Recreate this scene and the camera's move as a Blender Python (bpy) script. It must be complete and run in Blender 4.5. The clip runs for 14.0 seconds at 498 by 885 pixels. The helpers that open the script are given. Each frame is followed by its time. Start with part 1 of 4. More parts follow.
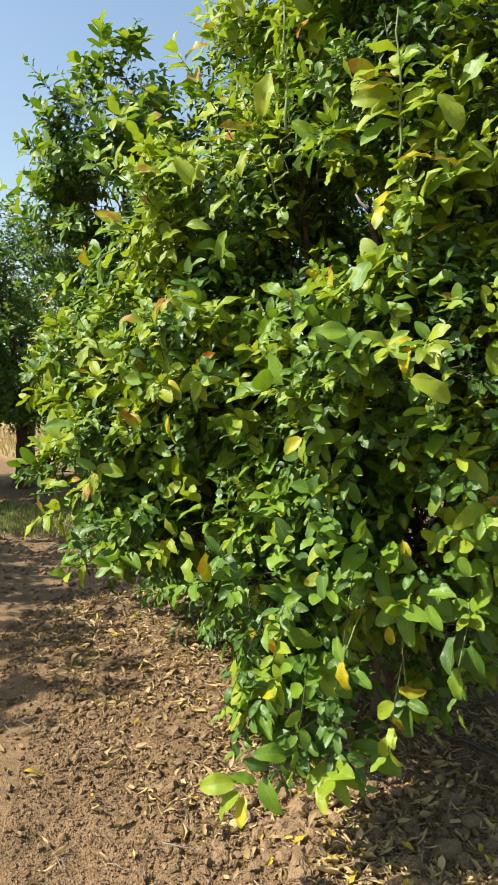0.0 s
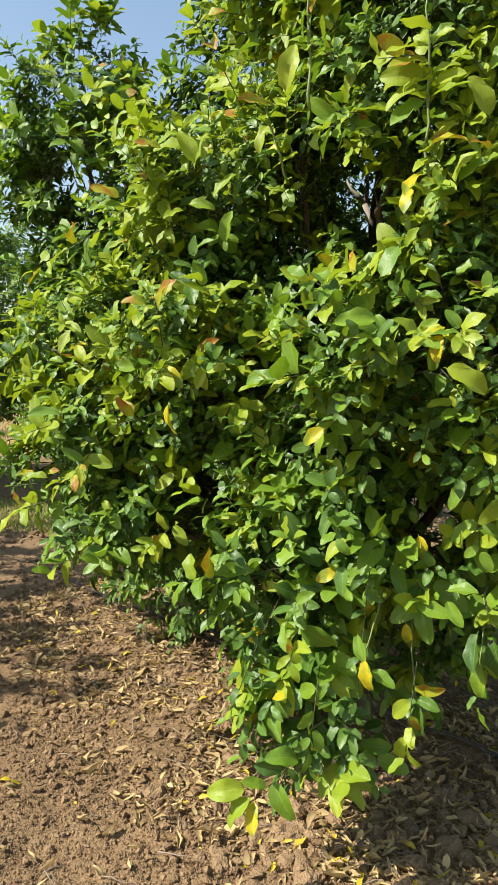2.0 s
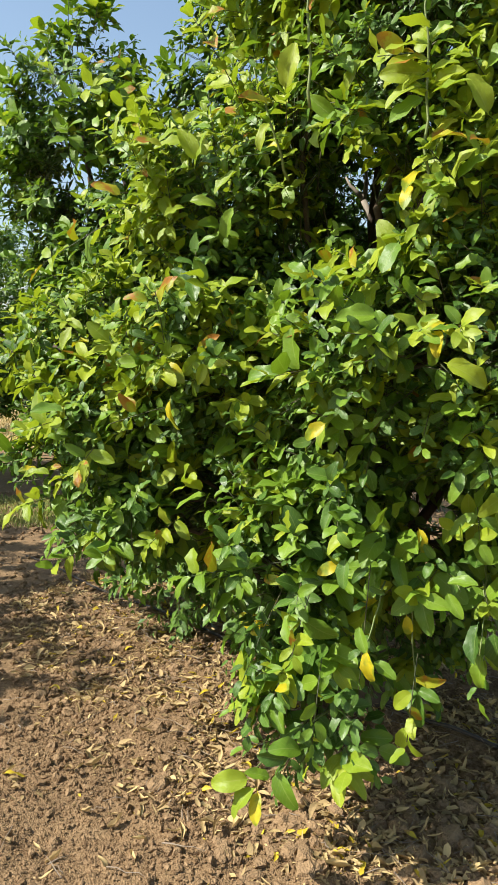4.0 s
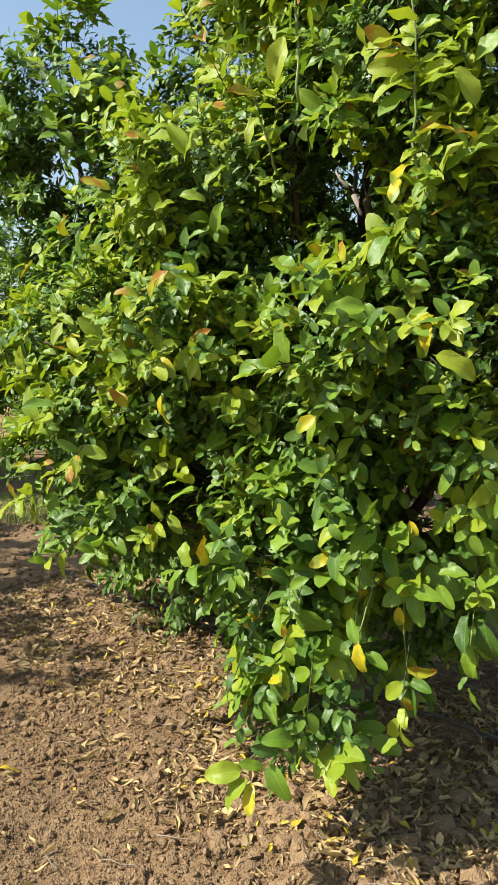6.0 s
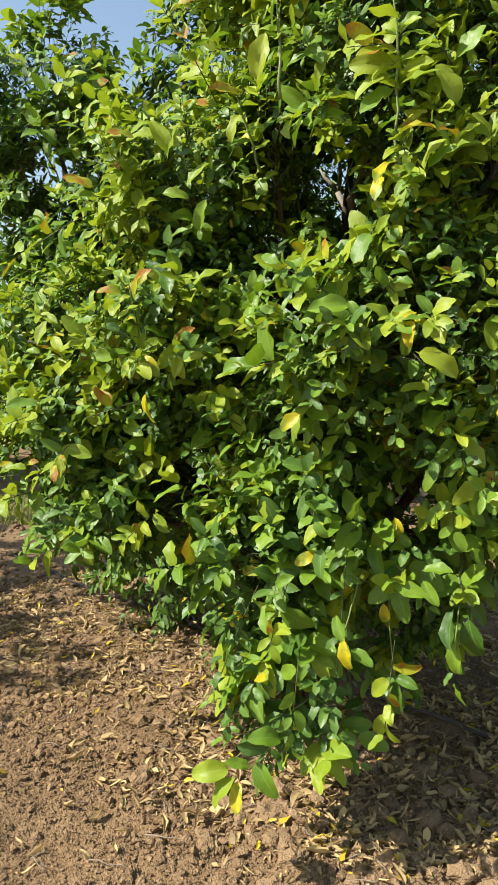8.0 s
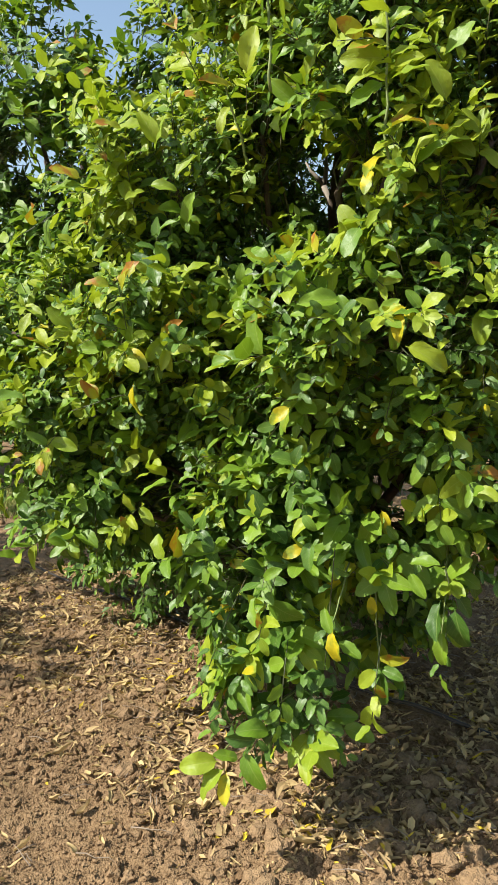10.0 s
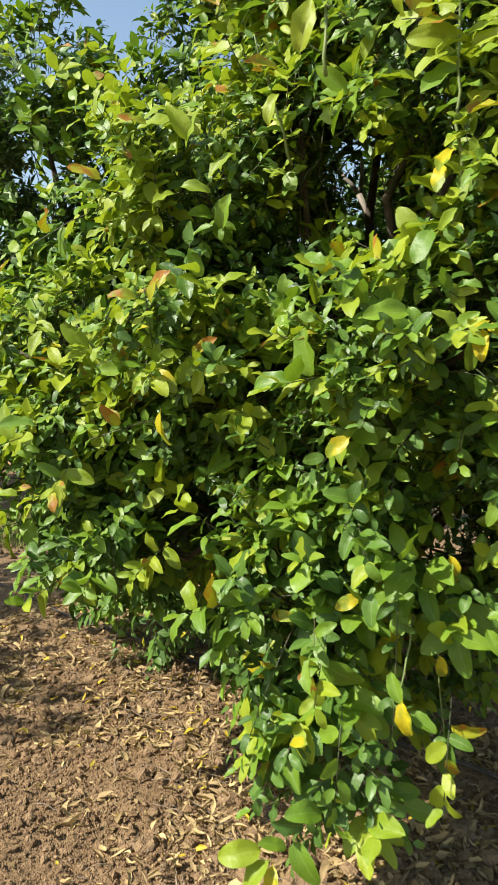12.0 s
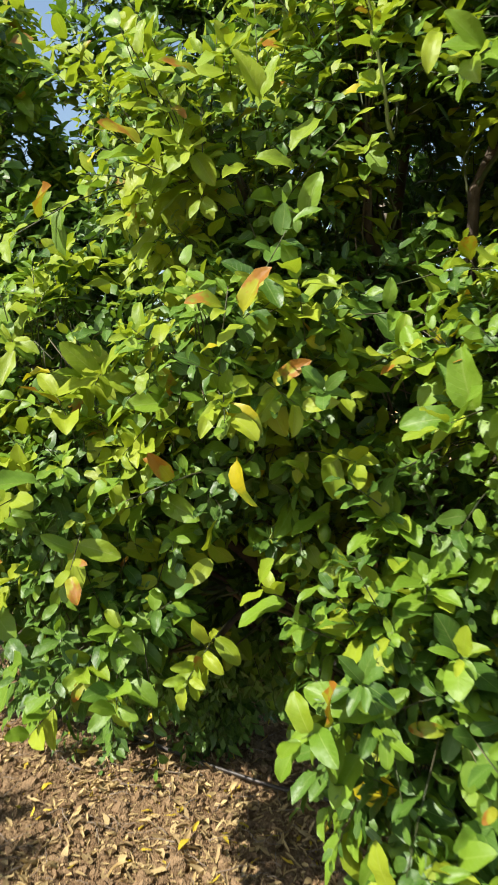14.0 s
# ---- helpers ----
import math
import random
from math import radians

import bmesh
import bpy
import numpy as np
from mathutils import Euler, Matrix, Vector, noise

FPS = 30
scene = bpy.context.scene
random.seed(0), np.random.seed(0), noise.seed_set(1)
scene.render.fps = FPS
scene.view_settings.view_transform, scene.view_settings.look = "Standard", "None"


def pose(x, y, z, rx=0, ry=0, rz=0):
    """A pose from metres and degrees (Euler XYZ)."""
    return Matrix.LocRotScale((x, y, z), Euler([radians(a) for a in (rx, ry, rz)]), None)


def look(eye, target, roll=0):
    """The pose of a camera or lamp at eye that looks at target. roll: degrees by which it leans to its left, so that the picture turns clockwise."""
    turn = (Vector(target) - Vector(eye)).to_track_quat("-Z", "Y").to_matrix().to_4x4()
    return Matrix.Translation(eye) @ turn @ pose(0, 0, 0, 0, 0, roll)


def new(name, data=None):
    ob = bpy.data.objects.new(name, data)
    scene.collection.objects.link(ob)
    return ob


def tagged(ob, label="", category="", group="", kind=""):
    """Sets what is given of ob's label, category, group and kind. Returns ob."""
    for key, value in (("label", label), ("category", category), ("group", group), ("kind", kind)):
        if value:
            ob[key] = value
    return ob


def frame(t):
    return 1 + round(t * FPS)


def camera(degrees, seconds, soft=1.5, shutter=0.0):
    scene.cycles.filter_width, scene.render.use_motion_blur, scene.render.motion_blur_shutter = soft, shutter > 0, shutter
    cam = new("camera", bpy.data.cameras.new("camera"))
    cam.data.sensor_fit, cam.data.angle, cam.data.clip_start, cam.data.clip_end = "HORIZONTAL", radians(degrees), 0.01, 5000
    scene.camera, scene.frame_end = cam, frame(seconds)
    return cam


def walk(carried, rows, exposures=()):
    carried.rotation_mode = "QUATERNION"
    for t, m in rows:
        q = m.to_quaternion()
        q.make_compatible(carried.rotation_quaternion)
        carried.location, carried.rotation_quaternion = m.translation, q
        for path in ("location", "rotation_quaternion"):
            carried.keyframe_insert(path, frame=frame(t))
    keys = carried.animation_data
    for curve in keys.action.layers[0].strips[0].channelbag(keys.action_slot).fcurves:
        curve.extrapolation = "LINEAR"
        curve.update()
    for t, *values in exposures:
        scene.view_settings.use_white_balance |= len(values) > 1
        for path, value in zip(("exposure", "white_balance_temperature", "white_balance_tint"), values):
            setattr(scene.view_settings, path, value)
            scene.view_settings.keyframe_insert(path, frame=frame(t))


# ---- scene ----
cam = camera(37.0, 14.0, soft=0.6, shutter=0.35)
PATH = [
    (0, (0.599, -0.266, 1.47), (0.145, 1.676, 1.323), -0.0),
    (0.5, (0.464, -0.249, 1.477), (0.048, 1.702, 1.336), 0.1),
    (1, (0.361, -0.239, 1.464), (0.0, 1.723, 1.326), 0.3),
    (1.5, (0.36, -0.219, 1.463), (0.05, 1.751, 1.315), 0.7),
    (2, (0.363, -0.214, 1.454), (0.088, 1.76, 1.29), 1.0),
    (2.5, (0.366, -0.226, 1.454), (0.104, 1.75, 1.282), 0.8),
    (3, (0.352, -0.229, 1.455), (0.088, 1.746, 1.282), 0.8),
    (5.5, (0.361, -0.247, 1.448), (0.089, 1.727, 1.266), 0.7),
    (6, (0.363, -0.244, 1.447), (0.111, 1.731, 1.262), 0.4),
    (6.5, (0.369, -0.241, 1.447), (0.132, 1.735, 1.256), 0.3),
    (7, (0.361, -0.242, 1.449), (0.129, 1.735, 1.256), 0.3),
    (7.5, (0.362, -0.248, 1.45), (0.131, 1.729, 1.259), 0.2),
    (8, (0.373, -0.24, 1.447), (0.152, 1.738, 1.257), 0.1),
    (8.5, (0.38, -0.238, 1.447), (0.177, 1.742, 1.253), 0.1),
    (11, (0.317, -0.248, 1.45), (0.169, 1.735, 1.239), 0.5),
    (11.5, (0.289, -0.178, 1.454), (0.146, 1.809, 1.274), 0.5),
    (12, (0.195, 0.015, 1.448), (0.043, 2.003, 1.3), 0.4),
    (12.5, (0.094, 0.129, 1.45), (-0.042, 2.12, 1.313), 0.9),
    (13, (-0.134, 0.237, 1.457), (-0.117, 2.232, 1.307), 1.0),
    (13.5, (-0.281, 0.318, 1.491), (-0.107, 2.306, 1.354), 0.2),
    (14, (-0.393, 0.545, 1.49), (-0.102, 2.521, 1.391), -0.6),
]
walk(cam, [(t, look(e, g, r)) for t, e, g, r in PATH], exposures=((0, 0.80), (11.0, 0.78), (12, 0.80), (14, 0.82)))

# ---- world and sun ----
SUN = Vector((-1.0, -0.42, 1.15)).normalized()
world = bpy.data.worlds.new("sky")
scene.world = world
world.use_nodes = True
wn = world.node_tree
sky = wn.nodes.new("ShaderNodeTexSky")
sky.sky_type = 'NISHITA'
sky.sun_disc = False
sky.sun_elevation = math.asin(SUN.z)
sky.sun_rotation = math.atan2(SUN.x, SUN.y)
sky.dust_density = 1.5
sky.air_density = 1.4
wn.links.new(sky.outputs[0], wn.nodes["Background"].inputs[0])
wn.nodes["Background"].inputs[1].default_value = 0.107
sun_data = bpy.data.lights.new("sun", "SUN")
sun_data.energy = 5.0
sun_data.angle = radians(0.53)
sun_data.color = (1.0, 0.95, 0.86)
sun_ob = new("sun", sun_data)
sun_ob.matrix_world = look(SUN * 30, (0, 0, 0))


# ---- materials ----
class Nodes:
    """A small writer for node materials."""

    def __init__(self, name):
        self.mat = bpy.data.materials.new(name)
        self.mat.use_nodes = True
        self.tree = self.mat.node_tree
        self.bsdf = self.tree.nodes["Principled BSDF"]
        self.out = self.tree.nodes["Material Output"]

    def add(self, kind, **values):
        n = self.tree.nodes.new("ShaderNode" + kind)
        for key, value in values.items():
            n.inputs[key.replace("_", " ")].default_value = value
        return n

    def link(self, a, b):
        self.tree.links.new(a, b)

    def math(self, op, a, b=0.0, c=0.0):
        n = self.tree.nodes.new("ShaderNodeMath")
        n.operation = op
        for slot, value in zip(n.inputs, (a, b, c)):
            if isinstance(value, (int, float)):
                slot.default_value = value
            else:
                self.link(value, slot)
        return n.outputs[0]

    def mix(self, fac, a, b, blend='MIX'):
        n = self.tree.nodes.new("ShaderNodeMix")
        n.data_type, n.blend_type = 'RGBA', blend
        for slot, value in ((n.inputs[0], fac), (n.inputs[6], a), (n.inputs[7], b)):
            if isinstance(value, (int, float)):
                slot.default_value = value
            elif isinstance(value, tuple):
                slot.default_value = (*value, 1)
            else:
                self.link(value, slot)
        return n.outputs[2]

    def noise(self, scale, detail=4, rough=0.55, vector=None):
        n = self.add("TexNoise", Scale=scale, Detail=detail, Roughness=rough)
        if vector:
            self.link(vector, n.inputs["Vector"])
        return n.outputs[0]

    def ramp(self, value, *stops):
        n = self.tree.nodes.new("ShaderNodeValToRGB")
        while len(n.color_ramp.elements) < len(stops):
            n.color_ramp.elements.new(0.5)
        for e, (at, colour) in zip(n.color_ramp.elements, stops):
            e.position, e.color = at, (*colour, 1)
        self.link(value, n.inputs[0])
        return n.outputs[0]

    def coords(self, kind="Object"):
        return self.tree.nodes.new("ShaderNodeTexCoord").outputs[kind]

    def bump(self, height, strength, distance=0.01):
        n = self.add("Bump", Strength=strength, Distance=distance)
        self.link(height, n.inputs["Height"])
        self.link(n.outputs[0], self.bsdf.inputs["Normal"])
        return n.outputs[0]


def leaf_material(name, dark, light, glow, through_part, rough, blotch=None, blotch_at=0.62, single=False, veins=0.32, soft_edge=0.06):
    """A leaf: colour varies from leaf to leaf, pale midrib and side veins, light passes through the blade."""
    k = Nodes(name)
    if single:
        rnd = k.tree.nodes.new("ShaderNodeObjectInfo").outputs["Random"]
    else:
        rnd = k.tree.nodes.new("ShaderNodeNewGeometry").outputs["Random Per Island"]
    uv = k.tree.nodes.new("ShaderNodeUVMap")
    uv.uv_map = "blade"
    sep = k.tree.nodes.new("ShaderNodeSeparateXYZ")
    k.link(uv.outputs[0], sep.inputs[0])
    across = k.math('ABSOLUTE', k.math('SUBTRACT', sep.outputs[0], 0.5))
    along = sep.outputs[1]
    pos = k.tree.nodes.new("ShaderNodeNewGeometry").outputs["Position"]
    base = k.mix(rnd, dark, light)
    mottle = k.noise(38, 4, 0.6, pos)
    base = k.mix(k.math('MULTIPLY', mottle, 0.45), base, k.mix(0.3, light, glow))
    rib = k.math('LESS_THAN', across, 0.022)
    side = k.math('FRACT', k.math('MULTIPLY', k.math('SUBTRACT', along, k.math('MULTIPLY', across, 0.55)), 8.0))
    side = k.math('LESS_THAN', k.math('ABSOLUTE', k.math('SUBTRACT', side, 0.5)), 0.07)
    vein = k.math('MAXIMUM', rib, k.math('MULTIPLY', side, 0.35))
    base = k.mix(k.math('MULTIPLY', vein, veins), base, k.mix(0.5, light, (0.45, 0.50, 0.18)))
    if blotch:
        spot = k.noise(26, 3, 0.6, pos)
        edge = k.math('ADD', k.math('MULTIPLY', spot, 1.0), k.math('MULTIPLY', along, 0.28))
        spot = k.ramp(edge, (blotch_at, (0, 0, 0)), (blotch_at + soft_edge, (1, 1, 1)))
        base = k.mix(spot, base, blotch)
    k.link(base, k.bsdf.inputs["Base Color"])
    k.link(k.math('ADD', k.math('MULTIPLY', mottle, 0.22), rough - 0.11), k.bsdf.inputs["Roughness"])
    k.bsdf.inputs["Specular IOR Level"].default_value = 0.36
    relief = k.math('ADD', k.math('MULTIPLY', vein, -0.5), k.math('MULTIPLY', k.noise(130, 3, 0.5, pos), 0.5))
    nrm = k.bump(k.math('ADD', relief, k.math('MULTIPLY', k.noise(45, 2, 0.5, pos), 1.2)), 0.45, 0.003)
    tr = k.add("BsdfTranslucent")
    k.link(k.mix(0.55, glow, base), tr.inputs["Color"])
    k.link(nrm, tr.inputs["Normal"])
    m = k.add("MixShader")
    m.inputs[0].default_value = through_part
    k.link(k.bsdf.outputs[0], m.inputs[1])
    k.link(tr.outputs[0], m.inputs[2])
    k.link(m.outputs[0], k.out.inputs[0])
    return k.mat


def leaf_pair(name, *values, **named):
    """The material for joined leaves and the one for single leaf objects."""
    return leaf_material(name, *values, **named), leaf_material(name + "_single", *values, single=True, **named)


MATURE = leaf_pair("leaf_mature", (0.020, 0.058, 0.009), (0.085, 0.165, 0.020), (0.16, 0.35, 0.017), 0.13, 0.43)
FRESH = leaf_pair("leaf_fresh", (0.077, 0.162, 0.013), (0.163, 0.264, 0.020), (0.30, 0.51, 0.017), 0.24, 0.46)
YOUNG = leaf_pair("leaf_young", (0.155, 0.256, 0.016), (0.312, 0.373, 0.024), (0.46, 0.60, 0.018), 0.33, 0.48)
YELLOW = leaf_pair("leaf_yellow", (0.36, 0.33, 0.010), (0.56, 0.46, 0.014), (0.62, 0.54, 0.01), 0.30, 0.45, veins=0.15,
                   blotch=(0.20, 0.27, 0.02), blotch_at=0.62, soft_edge=0.15)
RUSTY = leaf_pair("leaf_rusty", (0.16, 0.23, 0.012), (0.34, 0.33, 0.016), (0.46, 0.44, 0.010), 0.26, 0.5, veins=0.2,
                  blotch=(0.31, 0.135, 0.015), blotch_at=0.62, soft_edge=0.10)
DRY = leaf_pair("leaf_dry", (0.14, 0.086, 0.038), (0.60, 0.445, 0.205), (0.54, 0.40, 0.17), 0.15, 0.72,
                blotch=(0.13, 0.06, 0.028), blotch_at=0.86, veins=0.3)
FALLEN_YELLOW = leaf_pair("leaf_fallen_yellow", (0.45, 0.33, 0.02), (0.60, 0.46, 0.04), (0.6, 0.45, 0.03), 0.2, 0.5,
                          blotch=(0.35, 0.21, 0.07), blotch_at=0.74, veins=0.3)
KINDS = (MATURE, YOUNG, YELLOW, RUSTY, FRESH)


# Base colour holds the shade under the crowns, darker than the bare limb.
def bark_material():
    k = Nodes("citrus_bark")
    co = k.coords()
    n = k.noise(22, 6, 0.65, co)
    fine = k.noise(140, 4, 0.6, co)
    k.link(k.mix(k.math('MULTIPLY', fine, 0.5), k.ramp(n, (0.35, (0.032, 0.021, 0.013)), (0.65, (0.090, 0.062, 0.040))), (0.10, 0.076, 0.05)), k.bsdf.inputs["Base Color"])
    k.bsdf.inputs["Roughness"].default_value = 0.85
    k.bump(k.math('ADD', n, k.math('MULTIPLY', fine, 0.5)), 0.6, 0.01)
    return k.mat


def twig_material():
    k = Nodes("green_twig")
    n = k.noise(9, 4, 0.6, k.coords())
    k.link(k.ramp(n, (0.40, (0.040, 0.065, 0.018)), (0.62, (0.085, 0.072, 0.032))), k.bsdf.inputs["Base Color"])
    k.bsdf.inputs["Roughness"].default_value = 0.6
    return k.mat


def lemon_material():
    k = Nodes("green_lemon")
    co = k.coords()
    rnd = k.tree.nodes.new("ShaderNodeObjectInfo").outputs["Random"]
    base = k.mix(rnd, (0.065, 0.165, 0.014), (0.15, 0.25, 0.020))
    k.link(k.mix(k.math('MULTIPLY', k.noise(30, 3, 0.5, co), 0.4), base, (0.19, 0.28, 0.025)), k.bsdf.inputs["Base Color"])
    k.bsdf.inputs["Roughness"].default_value = 0.42
    k.bump(k.noise(420, 2, 0.5, co), 0.4, 0.002)
    return k.mat


def soil_material(name, clod=False):
    k = Nodes(name)
    pos = k.tree.nodes.new("ShaderNodeNewGeometry").outputs["Position"]
    broad = k.noise(0.9, 5, 0.6, pos)
    mid = k.noise(9, 6, 0.65, pos)
    fine = k.noise(95, 5, 0.7, pos)
    base = k.ramp(mid, (0.30, (0.100, 0.056, 0.025)), (0.52, (0.226, 0.140, 0.067)), (0.72, (0.330, 0.219, 0.115)))
    base = k.mix(k.math('MULTIPLY', broad, 0.35), base, (0.33, 0.215, 0.11))
    base = k.mix(0.55, base, k.ramp(fine, (0.34, (0.060, 0.034, 0.016)), (0.62, (0.35, 0.237, 0.128))))
    if clod:
        rnd = k.tree.nodes.new("ShaderNodeNewGeometry").outputs["Random Per Island"]
        base = k.mix(0.4, base, k.ramp(rnd, (0.0, (0.15, 0.085, 0.042)), (1.0, (0.37, 0.25, 0.14))))
    else:
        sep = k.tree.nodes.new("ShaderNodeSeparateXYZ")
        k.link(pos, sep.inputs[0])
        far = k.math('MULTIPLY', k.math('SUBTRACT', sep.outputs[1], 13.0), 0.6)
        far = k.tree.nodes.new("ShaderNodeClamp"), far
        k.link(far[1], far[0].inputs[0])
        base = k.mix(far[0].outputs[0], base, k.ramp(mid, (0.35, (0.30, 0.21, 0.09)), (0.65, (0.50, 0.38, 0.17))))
    k.link(base, k.bsdf.inputs["Base Color"])
    k.bsdf.inputs["Roughness"].default_value = 0.95
    k.bsdf.inputs["Specular IOR Level"].default_value = 0.2
    grain = k.add("TexVoronoi", Scale=170.0)
    k.link(pos, grain.inputs["Vector"])
    h = k.math('ADD', k.math('MULTIPLY', mid, 1.2), k.math('ADD', k.math('MULTIPLY', fine, 0.7), k.math('MULTIPLY', grain.outputs[0], -0.5)))
    k.bump(h, 0.85, 0.012)
    return k.mat


def plain_material(name, dark, light, rough, scale=40, bump=0.2):
    k = Nodes(name)
    co = k.coords()
    n = k.noise(scale, 5, 0.6, co)
    k.link(k.mix(n, dark, light), k.bsdf.inputs["Base Color"])
    k.bsdf.inputs["Roughness"].default_value = rough
    k.bump(n, bump, 0.004)
    return k.mat


def grass_material(name, a, b):
    k = Nodes(name)
    rnd = k.tree.nodes.new("ShaderNodeNewGeometry").outputs["Random Per Island"]
    k.link(k.mix(rnd, a, b), k.bsdf.inputs["Base Color"])
    k.bsdf.inputs["Roughness"].default_value = 0.6
    tr = k.add("BsdfTranslucent")
    k.link(k.mix(rnd, a, b), tr.inputs[0])
    m = k.add("MixShader")
    m.inputs[0].default_value = 0.3
    k.link(k.bsdf.outputs[0], m.inputs[1])
    k.link(tr.outputs[0], m.inputs[2])
    k.link(m.outputs[0], k.out.inputs[0])
    return k.mat


BARK = bark_material()
# Paler copy of the bark: the sun on the fork is in its colour.
SUNLIT_LIMB = plain_material("sunlit_limb", (0.18, 0.15, 0.11), (0.38, 0.33, 0.26), 0.8, 40, 0.4)
TWIG = twig_material()
LEMON = lemon_material()
STEM = plain_material("green_stem", (0.10, 0.15, 0.03), (0.20, 0.24, 0.07), 0.5, 25, 0.2)
SOIL = soil_material("tilled_soil")
CLOD = soil_material("soil_clod", clod=True)
PIPE = plain_material("black_polythene", (0.012, 0.011, 0.010), (0.060, 0.046, 0.034), 0.42, 18, 0.2)
STRAW = grass_material("dry_grass", (0.34, 0.25, 0.09), (0.50, 0.39, 0.16))
GRASS = grass_material("green_grass", (0.13, 0.19, 0.03), (0.40, 0.40, 0.12))
DEADWOOD = plain_material("dead_twig", (0.14, 0.10, 0.07), (0.36, 0.29, 0.21), 0.85, 30, 0.4)


# ---- mesh tools ----
def tri_mesh(name, verts, faces, uv=None, mats=(), index=None):
    """A smooth triangle mesh from arrays."""
    me = bpy.data.meshes.new(name)
    n, m = len(verts), len(faces)
    me.vertices.add(n)
    me.vertices.foreach_set("co", np.asarray(verts, np.float32).ravel())
    me.loops.add(m * 3)
    me.loops.foreach_set("vertex_index", np.asarray(faces, np.int32).ravel())
    me.polygons.add(m)
    me.polygons.foreach_set("loop_start", np.arange(0, m * 3, 3, dtype=np.int32))
    me.polygons.foreach_set("use_smooth", np.ones(m, bool))
    for mat in mats:
        me.materials.append(mat)
    if index is not None:
        me.polygons.foreach_set("material_index", np.asarray(index, np.int32))
    if uv is not None:
        layer = me.uv_layers.new(name="blade")
        layer.data.foreach_set("uv", np.asarray(uv, np.float32)[np.asarray(faces).ravel()].ravel())
    me.update()
    me.validate()
    return me


def part(name, me, parent, label="", kind=""):
    ob = new(name, me)
    ob.parent = parent
    return tagged(ob, label, kind=kind)


def unit(v):
    return v / np.maximum(np.linalg.norm(v, axis=-1, keepdims=True), 1e-9)


def blade(rows, cols, petiole):
    """The flat grid of a leaf: u across (-1..1), v along (0..1), half width at each v, faces."""
    u, v, faces = [0.0], [-0.10 if petiole else 0.0], []
    widths = [0.0]
    for r in rows:
        w = 1.02 * math.sin(math.pi * min(1, (0.06 + 0.94 * r)) ** 1.0) ** 0.66 if r > 0.01 else 0.07
        for c in cols:
            u.append(c), v.append(r), widths.append(w)
    u.append(0.0), v.append(1.0), widths.append(0.0)
    n = len(cols)
    for j in range(n - 1):
        faces.append((0, 1 + j + 1, 1 + j))
        for i in range(len(rows) - 1):
            a = 1 + i * n + j
            faces += [(a, a + 1, a + n), (a + 1, a + n + 1, a + n)]
        a = 1 + (len(rows) - 1) * n + j
        faces.append((a, a + 1, len(u) - 1))
    return np.array(u), np.array(v), np.array(widths), np.array(faces)


FINE = blade((0.0, 0.08, 0.22, 0.42, 0.62, 0.80, 0.93), (-1, -0.5, 0, 0.5, 1), True)
OUTER = blade((0.06, 0.20, 0.40, 0.62, 0.82, 0.95), (-1, -0.5, 0, 0.5, 1), False)
SMALL = blade((0.08, 0.26, 0.50, 0.75, 0.93), (-1, 0, 1), False)
COARSE = blade((0.16, 0.45, 0.78), (-1, 0, 1), False)
MEDIUM = blade((0.12, 0.42, 0.72, 0.93), (-1, 0, 1), False)
TINY = blade((0.45,), (-1, 0, 1), False)
INNER = blade((0.25, 0.72), (-1, 0, 1), False)


def leaf_arrays(form, pos, axis, normal, length, ratio, fold, curl, seed, ragged=0.0):
    """Many leaves at once: positions, blade axis, upper side, length, half width / length, V fold and the arc of the recurved blade."""
    u, v, w, f = form
    rng = np.random.default_rng(seed)
    n, m = len(pos), len(u)
    side = np.cross(axis, normal)
    across = (u * w)[None] * (1 - ragged * rng.random((n, m)))
    wave = 0.26 * np.sin(v[None] * rng.uniform(6, 13, n)[:, None] + rng.uniform(0, 6.28, n)[:, None] + 1.3 * np.sign(u)[None]) * across ** 2
    width = (ratio * length)[:, None]
    bow = np.where(np.abs(curl) < 0.02, 0.02, curl)[:, None] * 2.2
    turn = bow * np.clip(v, 0, 1)[None]
    reach = np.where(v[None] < 0, v[None], np.sin(turn) / bow) * length[:, None]
    drop = (1 - np.cos(turn)) / bow * length[:, None]
    lift = (np.abs(across) * fold[:, None] * (1 - 0.4 * np.abs(across)) + wave) * width
    skew = (rng.normal(0, 0.10, n)[:, None] * np.clip(v, 0, 1)[None] ** 2) * length[:, None]
    verts = (pos[:, None] + axis[:, None] * (reach + np.sin(turn) * lift)[..., None]
             + side[:, None] * (across * width * (1 - 0.18 * np.minimum(fold, 1.5)[:, None]) + skew)[..., None]
             + normal[:, None] * (np.cos(turn) * lift - drop)[..., None])
    faces = f[None] + (np.arange(n) * m)[:, None, None]
    uv = np.stack([0.5 + 0.5 * u, np.clip(v, 0, 1)], -1)
    return verts.reshape(-1, 3), faces.reshape(-1, 3), np.tile(uv, (n, 1))


